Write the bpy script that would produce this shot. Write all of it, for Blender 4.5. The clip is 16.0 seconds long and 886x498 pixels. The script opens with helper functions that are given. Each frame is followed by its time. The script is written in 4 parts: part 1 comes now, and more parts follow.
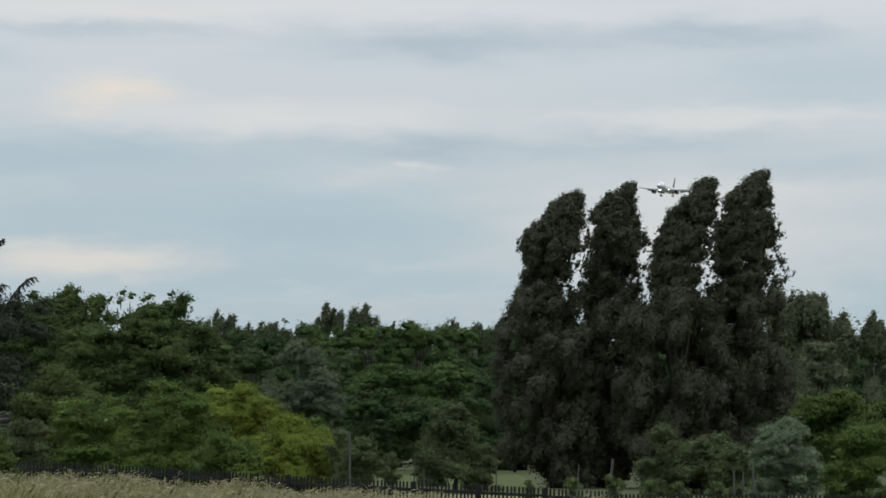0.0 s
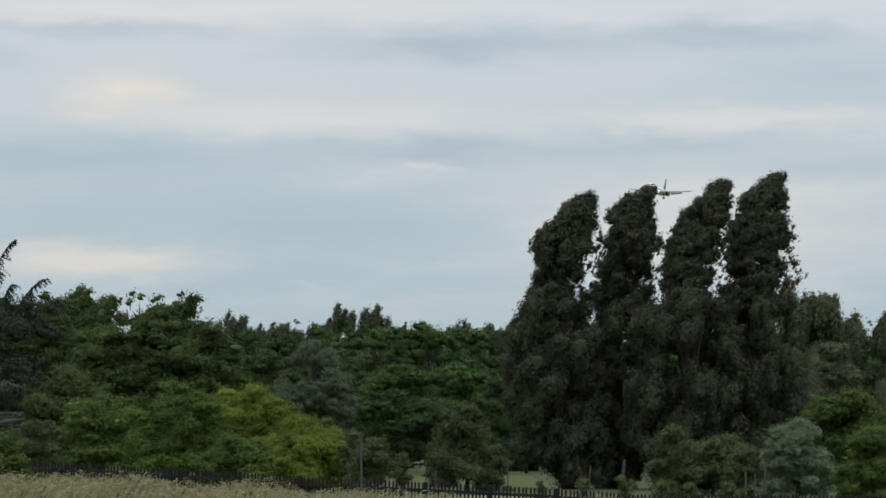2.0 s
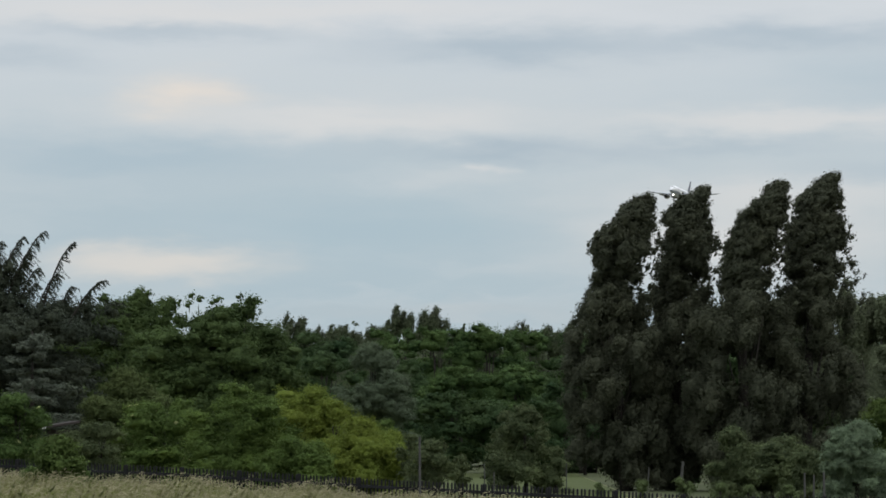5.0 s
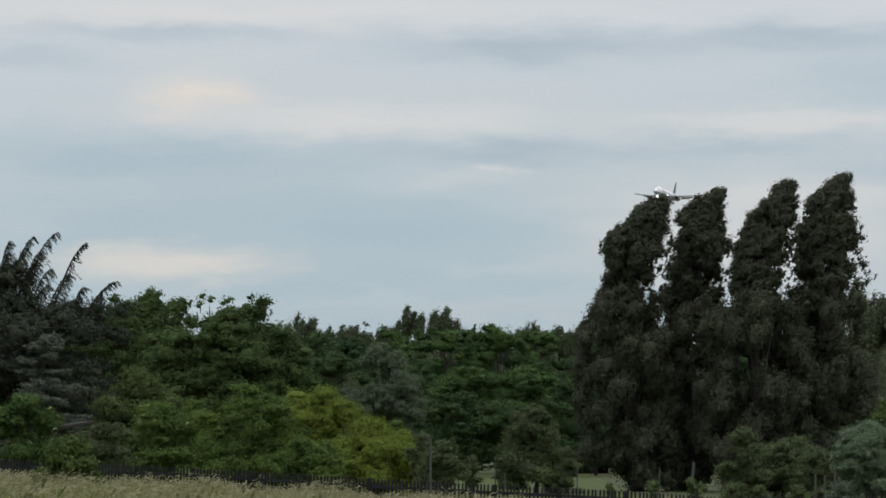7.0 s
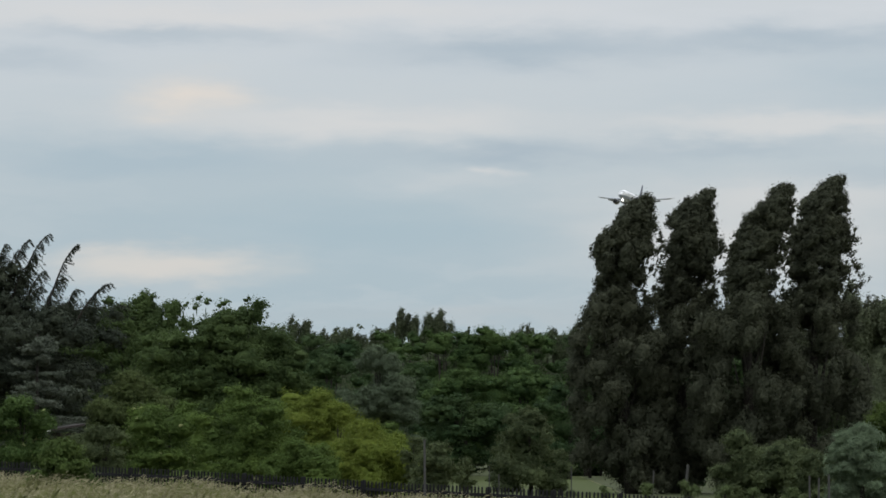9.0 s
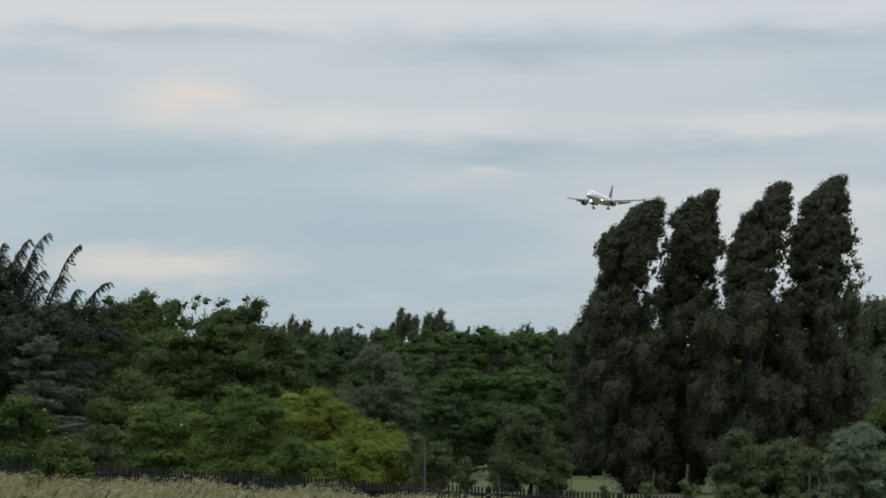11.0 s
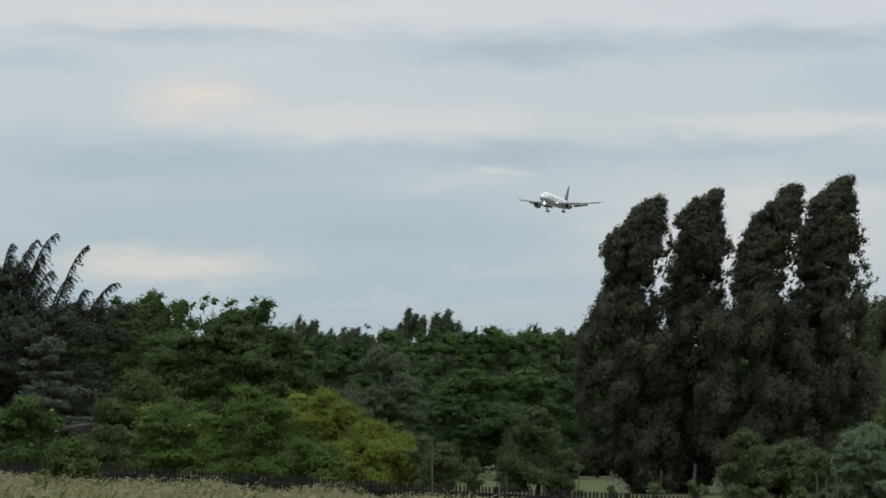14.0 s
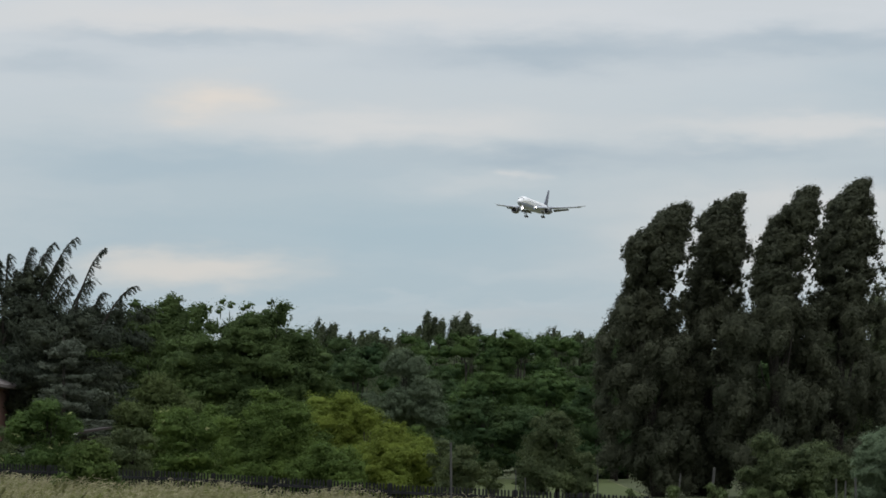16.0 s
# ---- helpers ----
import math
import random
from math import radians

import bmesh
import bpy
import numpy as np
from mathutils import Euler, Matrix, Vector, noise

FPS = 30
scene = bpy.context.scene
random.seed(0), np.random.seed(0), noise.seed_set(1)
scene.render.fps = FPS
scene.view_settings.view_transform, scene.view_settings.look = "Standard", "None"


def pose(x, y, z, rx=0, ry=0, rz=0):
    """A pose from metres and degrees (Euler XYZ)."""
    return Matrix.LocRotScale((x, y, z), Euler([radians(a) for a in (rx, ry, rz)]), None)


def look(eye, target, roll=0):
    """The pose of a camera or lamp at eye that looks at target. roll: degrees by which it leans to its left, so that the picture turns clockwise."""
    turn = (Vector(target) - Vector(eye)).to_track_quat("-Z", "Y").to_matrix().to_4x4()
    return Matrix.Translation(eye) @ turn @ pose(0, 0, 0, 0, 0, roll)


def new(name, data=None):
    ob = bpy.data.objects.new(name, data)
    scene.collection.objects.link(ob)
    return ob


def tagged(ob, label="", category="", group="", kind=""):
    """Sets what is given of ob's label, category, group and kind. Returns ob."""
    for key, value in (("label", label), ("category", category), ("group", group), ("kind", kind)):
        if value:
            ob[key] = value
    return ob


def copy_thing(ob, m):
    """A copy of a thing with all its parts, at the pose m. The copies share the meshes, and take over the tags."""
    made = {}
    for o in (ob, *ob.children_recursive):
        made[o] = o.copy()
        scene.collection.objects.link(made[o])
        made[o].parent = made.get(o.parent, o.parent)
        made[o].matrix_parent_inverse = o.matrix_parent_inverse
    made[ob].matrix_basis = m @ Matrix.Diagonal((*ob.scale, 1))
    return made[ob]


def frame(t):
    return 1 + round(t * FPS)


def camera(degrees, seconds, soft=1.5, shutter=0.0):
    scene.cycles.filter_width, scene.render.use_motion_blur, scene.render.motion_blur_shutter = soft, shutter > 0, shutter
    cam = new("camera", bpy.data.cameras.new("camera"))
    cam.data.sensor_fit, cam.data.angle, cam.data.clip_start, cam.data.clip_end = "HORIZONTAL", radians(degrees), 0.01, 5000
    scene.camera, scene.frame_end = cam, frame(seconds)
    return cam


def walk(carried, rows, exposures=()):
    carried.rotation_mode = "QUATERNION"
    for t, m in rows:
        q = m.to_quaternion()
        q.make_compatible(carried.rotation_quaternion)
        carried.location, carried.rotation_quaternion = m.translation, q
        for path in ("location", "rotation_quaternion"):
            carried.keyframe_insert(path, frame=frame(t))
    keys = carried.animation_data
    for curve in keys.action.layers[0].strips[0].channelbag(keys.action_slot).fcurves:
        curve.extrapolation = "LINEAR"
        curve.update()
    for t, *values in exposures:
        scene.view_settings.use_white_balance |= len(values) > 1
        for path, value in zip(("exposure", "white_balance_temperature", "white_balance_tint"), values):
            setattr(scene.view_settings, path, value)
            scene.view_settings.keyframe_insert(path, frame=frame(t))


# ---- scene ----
cam = camera(12.0, 16.0, soft=1.65)
EYE, TILT, STEP = 2.5, 2.679, 0.007681
# seconds, turn to the left and lift, in steps of STEP degrees
PAN = [
    (0.0, 0, 0), (0.5, 2.5, -1.3), (1.0, 6.5, 1), (1.5, 5.8, 4.3), (2.0, 20.5, 1.4), (2.5, 35.5, -1.2), (3.0, 68, -0.3), (3.5, 83.3, 2.7),
    (4.0, 102, 1.5), (4.5, 115.5, 4), (7.0, 143, 5.6), (7.5, 147.5, 4.2), (8.0, 137.5, 6.3), (8.5, 135.8, 7.6), (9.0, 132.5, 9.8),
    (11.5, 132.5, 8.6), (12.0, 133, 8.1), (12.5, 134.7, 8.4), (13.0, 138.4, 9.2), (13.5, 140.5, 7.8), (14.0, 145.7, 9.6),
    (14.5, 152.5, 9.5), (15.0, 162, 8.2), (15.5, 166.3, 12.8), (16.0, 179.2, 15.3),
]
walk(cam, [(t, pose(0, 0, EYE, 90 + TILT + STEP * lift, 0, STEP * turn)) for t, turn, lift in PAN],
     exposures=[(0.0, .04), (4.5, .03), (7.0, -.02), (16.0, -.02)])

# ---- sky and light ----
world = bpy.data.worlds.new("evening_sky")
scene.world = world
world.use_nodes = True
wn, wl = world.node_tree.nodes, world.node_tree.links
wn.clear()


def wmath(op, a, b=None, c=None):
    n = wn.new("ShaderNodeMath")
    n.operation = op
    for k, v in enumerate((a, b, c)):
        if v is None:
            continue
        if isinstance(v, (int, float)):
            n.inputs[k].default_value = v
        else:
            wl.new(v, n.inputs[k])
    return n.outputs[0]


def wnoise(az, el, scale, detail, rough=0.55):
    comb = wn.new("ShaderNodeCombineXYZ")
    wl.new(az, comb.inputs[0]), wl.new(el, comb.inputs[1])
    n = wn.new("ShaderNodeTexNoise")
    n.inputs["Scale"].default_value, n.inputs["Detail"].default_value, n.inputs["Roughness"].default_value = scale, detail, rough
    wl.new(comb.outputs[0], n.inputs["Vector"])
    return n.outputs["Fac"]


def wmix(fac, a, b):
    n = wn.new("ShaderNodeMix")
    n.data_type = "RGBA"
    for socket, v in ((n.inputs[0], fac), (n.inputs[6], a), (n.inputs[7], b)):
        if isinstance(v, tuple):
            socket.default_value = (*v, 1)
        elif isinstance(v, (int, float)):
            socket.default_value = v
        else:
            wl.new(v, socket)
    return n.outputs[2]


def build_sky():
    tc = wn.new("ShaderNodeTexCoord")
    sep = wn.new("ShaderNodeSeparateXYZ")
    wl.new(tc.outputs["Generated"], sep.inputs[0])
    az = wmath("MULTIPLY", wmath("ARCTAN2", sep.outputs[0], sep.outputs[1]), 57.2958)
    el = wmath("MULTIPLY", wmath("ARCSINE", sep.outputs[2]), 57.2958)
    # slow warping makes the cloud edges uneven
    el_s = wmath("MULTIPLY", el, 3.5)
    w1 = wmath("SUBTRACT", wnoise(az, el_s, 0.55, 3), 0.5)
    w2 = wmath("SUBTRACT", wnoise(wmath("ADD", az, 31.0), el_s, 0.8, 4), 0.5)
    azw = wmath("MULTIPLY_ADD", w1, 2.4, az)
    elw = wmath("MULTIPLY_ADD", w2, 0.55, el)
    ramp = wn.new("ShaderNodeValToRGB")
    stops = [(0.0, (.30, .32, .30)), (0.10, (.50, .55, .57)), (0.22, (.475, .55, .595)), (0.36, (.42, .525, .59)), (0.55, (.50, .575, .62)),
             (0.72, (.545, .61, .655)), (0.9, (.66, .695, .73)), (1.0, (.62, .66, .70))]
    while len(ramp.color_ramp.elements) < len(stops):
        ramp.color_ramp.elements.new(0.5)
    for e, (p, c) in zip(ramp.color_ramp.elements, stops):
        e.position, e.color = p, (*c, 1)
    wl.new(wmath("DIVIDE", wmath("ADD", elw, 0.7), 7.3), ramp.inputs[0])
    sky = ramp.outputs[0]
    # long thin streaks
    streak = wnoise(wmath("MULTIPLY", azw, 0.35), wmath("MULTIPLY", elw, 1.9), 1.0, 5)
    smooth = wn.new("ShaderNodeMapRange")
    smooth.interpolation_type = "SMOOTHSTEP"
    smooth.inputs["From Min"].default_value, smooth.inputs["From Max"].default_value = 0.42, 0.68
    wl.new(streak, smooth.inputs["Value"])
    sky = wmix(wmath("MULTIPLY", smooth.outputs[0], 0.38), sky, (.60, .645, .675))

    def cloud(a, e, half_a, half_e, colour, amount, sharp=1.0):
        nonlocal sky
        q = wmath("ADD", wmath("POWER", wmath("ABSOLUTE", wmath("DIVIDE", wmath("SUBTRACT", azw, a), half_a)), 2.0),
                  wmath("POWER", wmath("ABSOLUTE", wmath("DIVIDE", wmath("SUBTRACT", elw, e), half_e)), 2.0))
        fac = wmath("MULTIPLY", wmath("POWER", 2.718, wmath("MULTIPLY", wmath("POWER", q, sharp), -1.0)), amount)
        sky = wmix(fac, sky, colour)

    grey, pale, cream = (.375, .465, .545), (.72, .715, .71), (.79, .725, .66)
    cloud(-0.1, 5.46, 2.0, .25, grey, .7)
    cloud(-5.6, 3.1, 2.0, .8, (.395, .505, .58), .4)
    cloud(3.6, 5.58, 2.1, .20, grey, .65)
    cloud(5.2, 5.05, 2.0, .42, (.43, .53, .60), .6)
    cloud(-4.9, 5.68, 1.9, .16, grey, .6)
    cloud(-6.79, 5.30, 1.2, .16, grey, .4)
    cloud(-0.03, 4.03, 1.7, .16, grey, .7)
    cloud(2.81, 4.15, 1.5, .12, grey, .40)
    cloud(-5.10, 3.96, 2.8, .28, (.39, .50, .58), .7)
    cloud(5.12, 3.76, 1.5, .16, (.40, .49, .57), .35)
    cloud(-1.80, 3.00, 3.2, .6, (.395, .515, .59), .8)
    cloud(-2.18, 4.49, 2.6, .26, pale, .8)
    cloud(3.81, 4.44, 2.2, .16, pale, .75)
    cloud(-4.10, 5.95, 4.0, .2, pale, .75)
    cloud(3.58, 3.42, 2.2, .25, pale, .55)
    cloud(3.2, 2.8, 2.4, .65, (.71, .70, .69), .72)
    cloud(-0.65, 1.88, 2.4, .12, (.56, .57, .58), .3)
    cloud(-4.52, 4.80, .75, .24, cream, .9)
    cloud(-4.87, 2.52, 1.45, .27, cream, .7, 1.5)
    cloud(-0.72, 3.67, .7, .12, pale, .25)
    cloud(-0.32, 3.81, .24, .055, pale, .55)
    air = wn.new("ShaderNodeTexSky")
    air.sky_type, air.sun_disc = "NISHITA", False
    air.sun_elevation, air.sun_rotation = radians(60), radians(130)
    bright = wn.new("ShaderNodeVectorMath")
    bright.operation = "SCALE"
    bright.inputs["Scale"].default_value = 0.08
    wl.new(air.outputs[0], bright.inputs[0])
    sky = wmix(0.93, bright.outputs[0], sky)
    # an overcast sky is brightest overhead
    high = wn.new("ShaderNodeMapRange")
    high.interpolation_type = "SMOOTHSTEP"
    for k, v in (("From Min", 9), ("From Max", 65), ("To Min", 1), ("To Max", 3.1)):
        high.inputs[k].default_value = v
    wl.new(el, high.inputs["Value"])
    bg = wn.new("ShaderNodeBackground")
    wl.new(sky, bg.inputs["Color"]), wl.new(high.outputs[0], bg.inputs["Strength"])
    out = wn.new("ShaderNodeOutputWorld")
    wl.new(bg.outputs[0], out.inputs["Surface"])


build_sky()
sun = new("sun", bpy.data.lights.new("sun", "SUN"))
sun.data.energy, sun.data.angle, sun.data.color = 0.4, radians(40), (1.0, .92, .78)
sun.matrix_world = look((52, -44, 120), (0, 0, 0))


# ---- materials ----
def material(name):
    m = bpy.data.materials.new(name)
    m.use_nodes = True
    nt = m.node_tree
    return m, nt.nodes, nt.links, nt.nodes["Principled BSDF"]


def plain(name, c1, c2, rough=0.7, scale=8.0, metal=0.0, bump=0.0, glow=0.0, stretch=(1, 1, 1)):
    """Two-scale mottled surface."""
    m, n, l, p = material(name)
    tc, mp = n.new("ShaderNodeTexCoord"), n.new("ShaderNodeMapping")
    mp.inputs["Scale"].default_value = stretch
    l.new(tc.outputs["Object"], mp.inputs[0])
    fine, broad = n.new("ShaderNodeTexNoise"), n.new("ShaderNodeTexNoise")
    for t, s in ((fine, scale), (broad, scale * 0.13)):
        t.inputs["Scale"].default_value, t.inputs["Detail"].default_value = s, 5
        l.new(mp.outputs[0], t.inputs["Vector"])
    add = n.new("ShaderNodeMath")
    add.operation = "MULTIPLY_ADD"
    add.inputs[1].default_value = 0.5
    half = n.new("ShaderNodeMath")
    half.operation = "MULTIPLY"
    half.inputs[1].default_value = 0.5
    l.new(broad.outputs["Fac"], half.inputs[0])
    l.new(fine.outputs["Fac"], add.inputs[0]), l.new(half.outputs[0], add.inputs[2])
    r = n.new("ShaderNodeValToRGB")
    r.color_ramp.elements[0].position, r.color_ramp.elements[0].color = 0.35, (*c1, 1)
    r.color_ramp.elements[1].position, r.color_ramp.elements[1].color = 0.65, (*c2, 1)
    l.new(add.outputs[0], r.inputs[0]), l.new(r.outputs[0], p.inputs["Base Color"])
    p.inputs["Roughness"].default_value, p.inputs["Metallic"].default_value = rough, metal
    if rough > .8:
        p.inputs["Specular IOR Level"].default_value = 0.08
    if bump:
        b = n.new("ShaderNodeBump")
        b.inputs["Strength"].default_value, b.inputs["Distance"].default_value = bump, 0.02
        l.new(fine.outputs["Fac"], b.inputs["Height"]), l.new(b.outputs[0], p.inputs["Normal"])
    if glow:
        p.inputs["Emission Color"].default_value, p.inputs["Emission Strength"].default_value = (1, .96, .9, 1), glow
    return m


def leafy(name, c1, c2, c3=None, thin=0.36, patch=0.35):
    """Leaves: each one its own shade, with broad patches of a third tint."""
    m, n, l, p = material(name)
    geo, tc = n.new("ShaderNodeNewGeometry"), n.new("ShaderNodeTexCoord")
    r = n.new("ShaderNodeValToRGB")
    r.color_ramp.elements[0].color, r.color_ramp.elements[1].color = (*c1, 1), (*c2, 1)
    l.new(geo.outputs["Random Per Island"], r.inputs[0])
    t = n.new("ShaderNodeTexNoise")
    t.inputs["Scale"].default_value, t.inputs["Detail"].default_value = patch, 3
    l.new(tc.outputs["Object"], t.inputs["Vector"])
    k = n.new("ShaderNodeMapRange")
    k.inputs["From Min"].default_value, k.inputs["From Max"].default_value = 0.42, 0.66
    l.new(t.outputs["Fac"], k.inputs["Value"])
    x = n.new("ShaderNodeMix")
    x.data_type = "RGBA"
    x.inputs[7].default_value = (*(c3 or tuple(1.5 * v for v in c2)), 1)
    l.new(k.outputs[0], x.inputs[0]), l.new(r.outputs[0], x.inputs[6])
    fine, span, shade = n.new("ShaderNodeTexNoise"), n.new("ShaderNodeMapRange"), n.new("ShaderNodeVectorMath")
    fine.inputs["Scale"].default_value, fine.inputs["Detail"].default_value = 4.5, 3
    for key, v in (("From Min", .35), ("From Max", .65), ("To Min", .75), ("To Max", 1.2)):
        span.inputs[key].default_value = v
    shade.operation = "SCALE"
    relief = n.new("ShaderNodeBump")
    relief.inputs["Strength"].default_value, relief.inputs["Distance"].default_value = .9, .2
    l.new(tc.outputs["Object"], fine.inputs["Vector"]), l.new(fine.outputs["Fac"], span.inputs["Value"])
    l.new(x.outputs[2], shade.inputs[0]), l.new(span.outputs[0], shade.inputs["Scale"])
    l.new(fine.outputs["Fac"], relief.inputs["Height"]), l.new(relief.outputs[0], p.inputs["Normal"])
    l.new(shade.outputs[0], p.inputs["Base Color"])
    p.inputs["Roughness"].default_value = 0.75
    p.inputs["Specular IOR Level"].default_value = 0.06
    tr, mix = n.new("ShaderNodeBsdfTranslucent"), n.new("ShaderNodeMixShader")
    mix.inputs[0].default_value = thin
    l.new(shade.outputs[0], tr.inputs["Color"])
    l.new(p.outputs[0], mix.inputs[1]), l.new(tr.outputs[0], mix.inputs[2])
    l.new(mix.outputs[0], n["Material Output"].inputs["Surface"])
    return m


BARK = plain("bark", (.022, .020, .017), (.06, .053, .045), .9, 6, bump=.5, stretch=(1, 1, .25))
POPLAR = leafy("poplar_leaves", (0.055, 0.061, 0.041), (0.072, 0.079, 0.051), (0.080, 0.086, 0.055), .3)
WOOD_A = leafy("wood_leaves", (0.041, 0.076, 0.029), (0.070, 0.116, 0.038), (0.083, 0.130, 0.041))
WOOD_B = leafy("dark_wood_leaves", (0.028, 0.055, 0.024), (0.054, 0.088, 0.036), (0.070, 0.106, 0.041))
# distance haze is mixed into this greyer green of the far trees
FAR = leafy("hazed_far_leaves", (0.054, 0.065, 0.041), (0.091, 0.105, 0.060), (0.098, 0.123, 0.064))
OAK = leafy("broad_tree_leaves", (0.042, 0.068, 0.026), (0.072, 0.103, 0.036), (0.080, 0.117, 0.040))
CEDAR = leafy("cedar_needles", (0.025, 0.032, 0.023), (0.042, 0.051, 0.036), (0.049, 0.057, 0.036), .1)
SPRUCE = leafy("blue_spruce_needles", (0.062, 0.072, 0.055), (0.108, 0.123, 0.091), (0.086, 0.103, 0.075), .1)
WILLOW = leafy("grey_willow_leaves", (0.107, 0.147, 0.091), (0.174, 0.223, 0.135), (0.187, 0.248, 0.149))
PINE = leafy("grey_green_leaves", (0.080, 0.094, 0.055), (0.115, 0.132, 0.078), (0.126, 0.148, 0.084))
SILVER = leafy("silver_grey_leaves", (0.079, 0.105, 0.065), (0.112, 0.144, 0.089), (0.108, 0.137, 0.083))
BUSH = leafy("bush_leaves", (0.058, 0.095, 0.025), (0.100, 0.147, 0.041), (0.118, 0.172, 0.042))
DUSK = leafy("dull_bush_leaves", (0.056, 0.077, 0.037), (0.097, 0.117, 0.055), (0.108, 0.134, 0.058))
OLIVE = leafy("olive_leaves", (0.050, 0.070, 0.027), (0.082, 0.108, 0.040), (0.100, 0.127, 0.046))
GOLD = leafy("yellow_green_leaves", (0.106, 0.139, 0.024), (0.152, 0.186, 0.034), (0.152, 0.201, 0.041), .35)
FRESH = leafy("fresh_green_leaves", (0.044, 0.074, 0.019), (0.078, 0.110, 0.032), (0.087, 0.121, 0.032), .3)
LAUREL = leafy("laurel_leaves", (0.035, 0.064, 0.019), (0.065, 0.101, 0.030), (0.082, 0.129, 0.036), .15)
BLOSSOM = leafy("white_blossom", (0.265, 0.283, 0.123), (0.372, 0.387, 0.185), (0.355, 0.387, 0.168))
GRASS = leafy("dry_grass", (0.163, 0.172, 0.071), (0.263, 0.258, 0.114), (0.184, 0.209, 0.071), .3, .25)
SEED = leafy("grass_seed_heads", (0.257, 0.239, 0.140), (0.348, 0.315, 0.199), (0.289, 0.262, 0.160), .3, .3)
WEED = leafy("weed_leaves", (0.072, 0.102, 0.037), (0.121, 0.150, 0.068), (0.111, 0.150, 0.061), .3)
FIELD = plain("field_soil", (.10, .10, .05), (.20, .19, .10), .95, 1.2, bump=.5)
LAWN = plain("mown_lawn", (0.045, 0.058, 0.018), (0.066, 0.079, 0.029), .95, 1.5, bump=.3)
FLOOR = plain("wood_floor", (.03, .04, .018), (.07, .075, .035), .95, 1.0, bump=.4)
PICKET = plain("weathered_dark_wood", (0.013, 0.013, 0.013), (0.028, 0.028, 0.029), .85, 9, bump=.3, stretch=(1, 1, .2))
POSTWOOD = plain("grey_post_wood", (0.049, 0.049, 0.046), (0.088, 0.086, 0.080), .85, 9, bump=.3, stretch=(1, 1, .2))
BRICK = plain("red_brick_wall", (.10, .06, .05), (.16, .095, .078), .9, 5, bump=.4)
TILES = plain("brown_roof_tiles", (0.053, 0.043, 0.041), (0.105, 0.085, 0.077), .8, 7, bump=.4)
GUTTER = plain("pale_gutter", (.40, .40, .38), (.52, .52, .50), .5, 5)
SHEDROOF = plain("rust_brown_roofing", (0.014, 0.009, 0.008), (0.025, 0.017, 0.013), .7, 6, bump=.3)
SHEDWOOD = plain("dark_shed_boards", (.016, .014, .012), (.03, .026, .022), .85, 7, bump=.3)
WHITE = plain("white_aircraft_paint", (0.640, 0.640, 0.656), (0.688, 0.688, 0.696), .3, .6)
BELLY = plain("grey_belly_paint", (0.239, 0.275, 0.420), (0.319, 0.363, 0.540), .35, .6)
WINGS = plain("grey_wing_skin", (.30, .32, .36), (.38, .40, .44), .4, .8)
FLAPM = plain("dark_flap_skin", (.10, .105, .12), (.16, .165, .18), .5, .8)
NAVY = plain("blue_fin_paint", (0.045, 0.048, 0.078), (0.072, 0.075, 0.114), .35, .6)
ENGINE = plain("dark_engine_cowl", (.035, .037, .045), (.065, .068, .08), .35, 1.0)
METAL = plain("bare_metal", (.35, .35, .36), (.5, .5, .51), .35, 2, metal=.8)
RUBBER = plain("tyre_rubber", (.02, .02, .02), (.04, .04, .04), .8, 5)
GLASSY = plain("cockpit_glass", (.012, .014, .018), (.022, .025, .03), .08, 2)
LAMP = plain("landing_light", (.9, .9, .9), (1, 1, 1), .3, 2, glow=9.0)


# ---- builders ----
def link(name, mesh, mat, parent=None, label="", smooth=True):
    mesh.materials.append(mat)
    if smooth:
        mesh.shade_smooth()
    ob = new(name, mesh)
    ob.parent = parent
    if label:
        tagged(ob, label)
    return ob


def part(name, bm, mat, parent, label="", smooth=True):
    mesh = bpy.data.meshes.new(name)
    bm.to_mesh(mesh)
    bm.free()
    return link(name, mesh, mat, parent, label, smooth)


def thing(name, m, label, category, group="", kind=""):
    ob = new(name)
    ob.matrix_basis = m
    ob.empty_display_size = 0.2
    return tagged(ob, label, category, group, kind)


def box(bm, x0, y0, z0, x1, y1, z1, bevel=0.0):
    vs = [bm.verts.new(v) for v in ((x0, y0, z0), (x1, y0, z0), (x1, y1, z0), (x0, y1, z0), (x0, y0, z1), (x1, y0, z1), (x1, y1, z1), (x0, y1, z1))]
    fs = [bm.faces.new([vs[k] for k in q]) for q in ((0, 3, 2, 1), (4, 5, 6, 7), (0, 1, 5, 4), (1, 2, 6, 5), (2, 3, 7, 6), (3, 0, 4, 7))]
    if bevel:
        edges = {e for f in fs for e in f.edges}
        bmesh.ops.bevel(bm, geom=list(edges), offset=bevel, segments=1, affect="EDGES")
    return bm


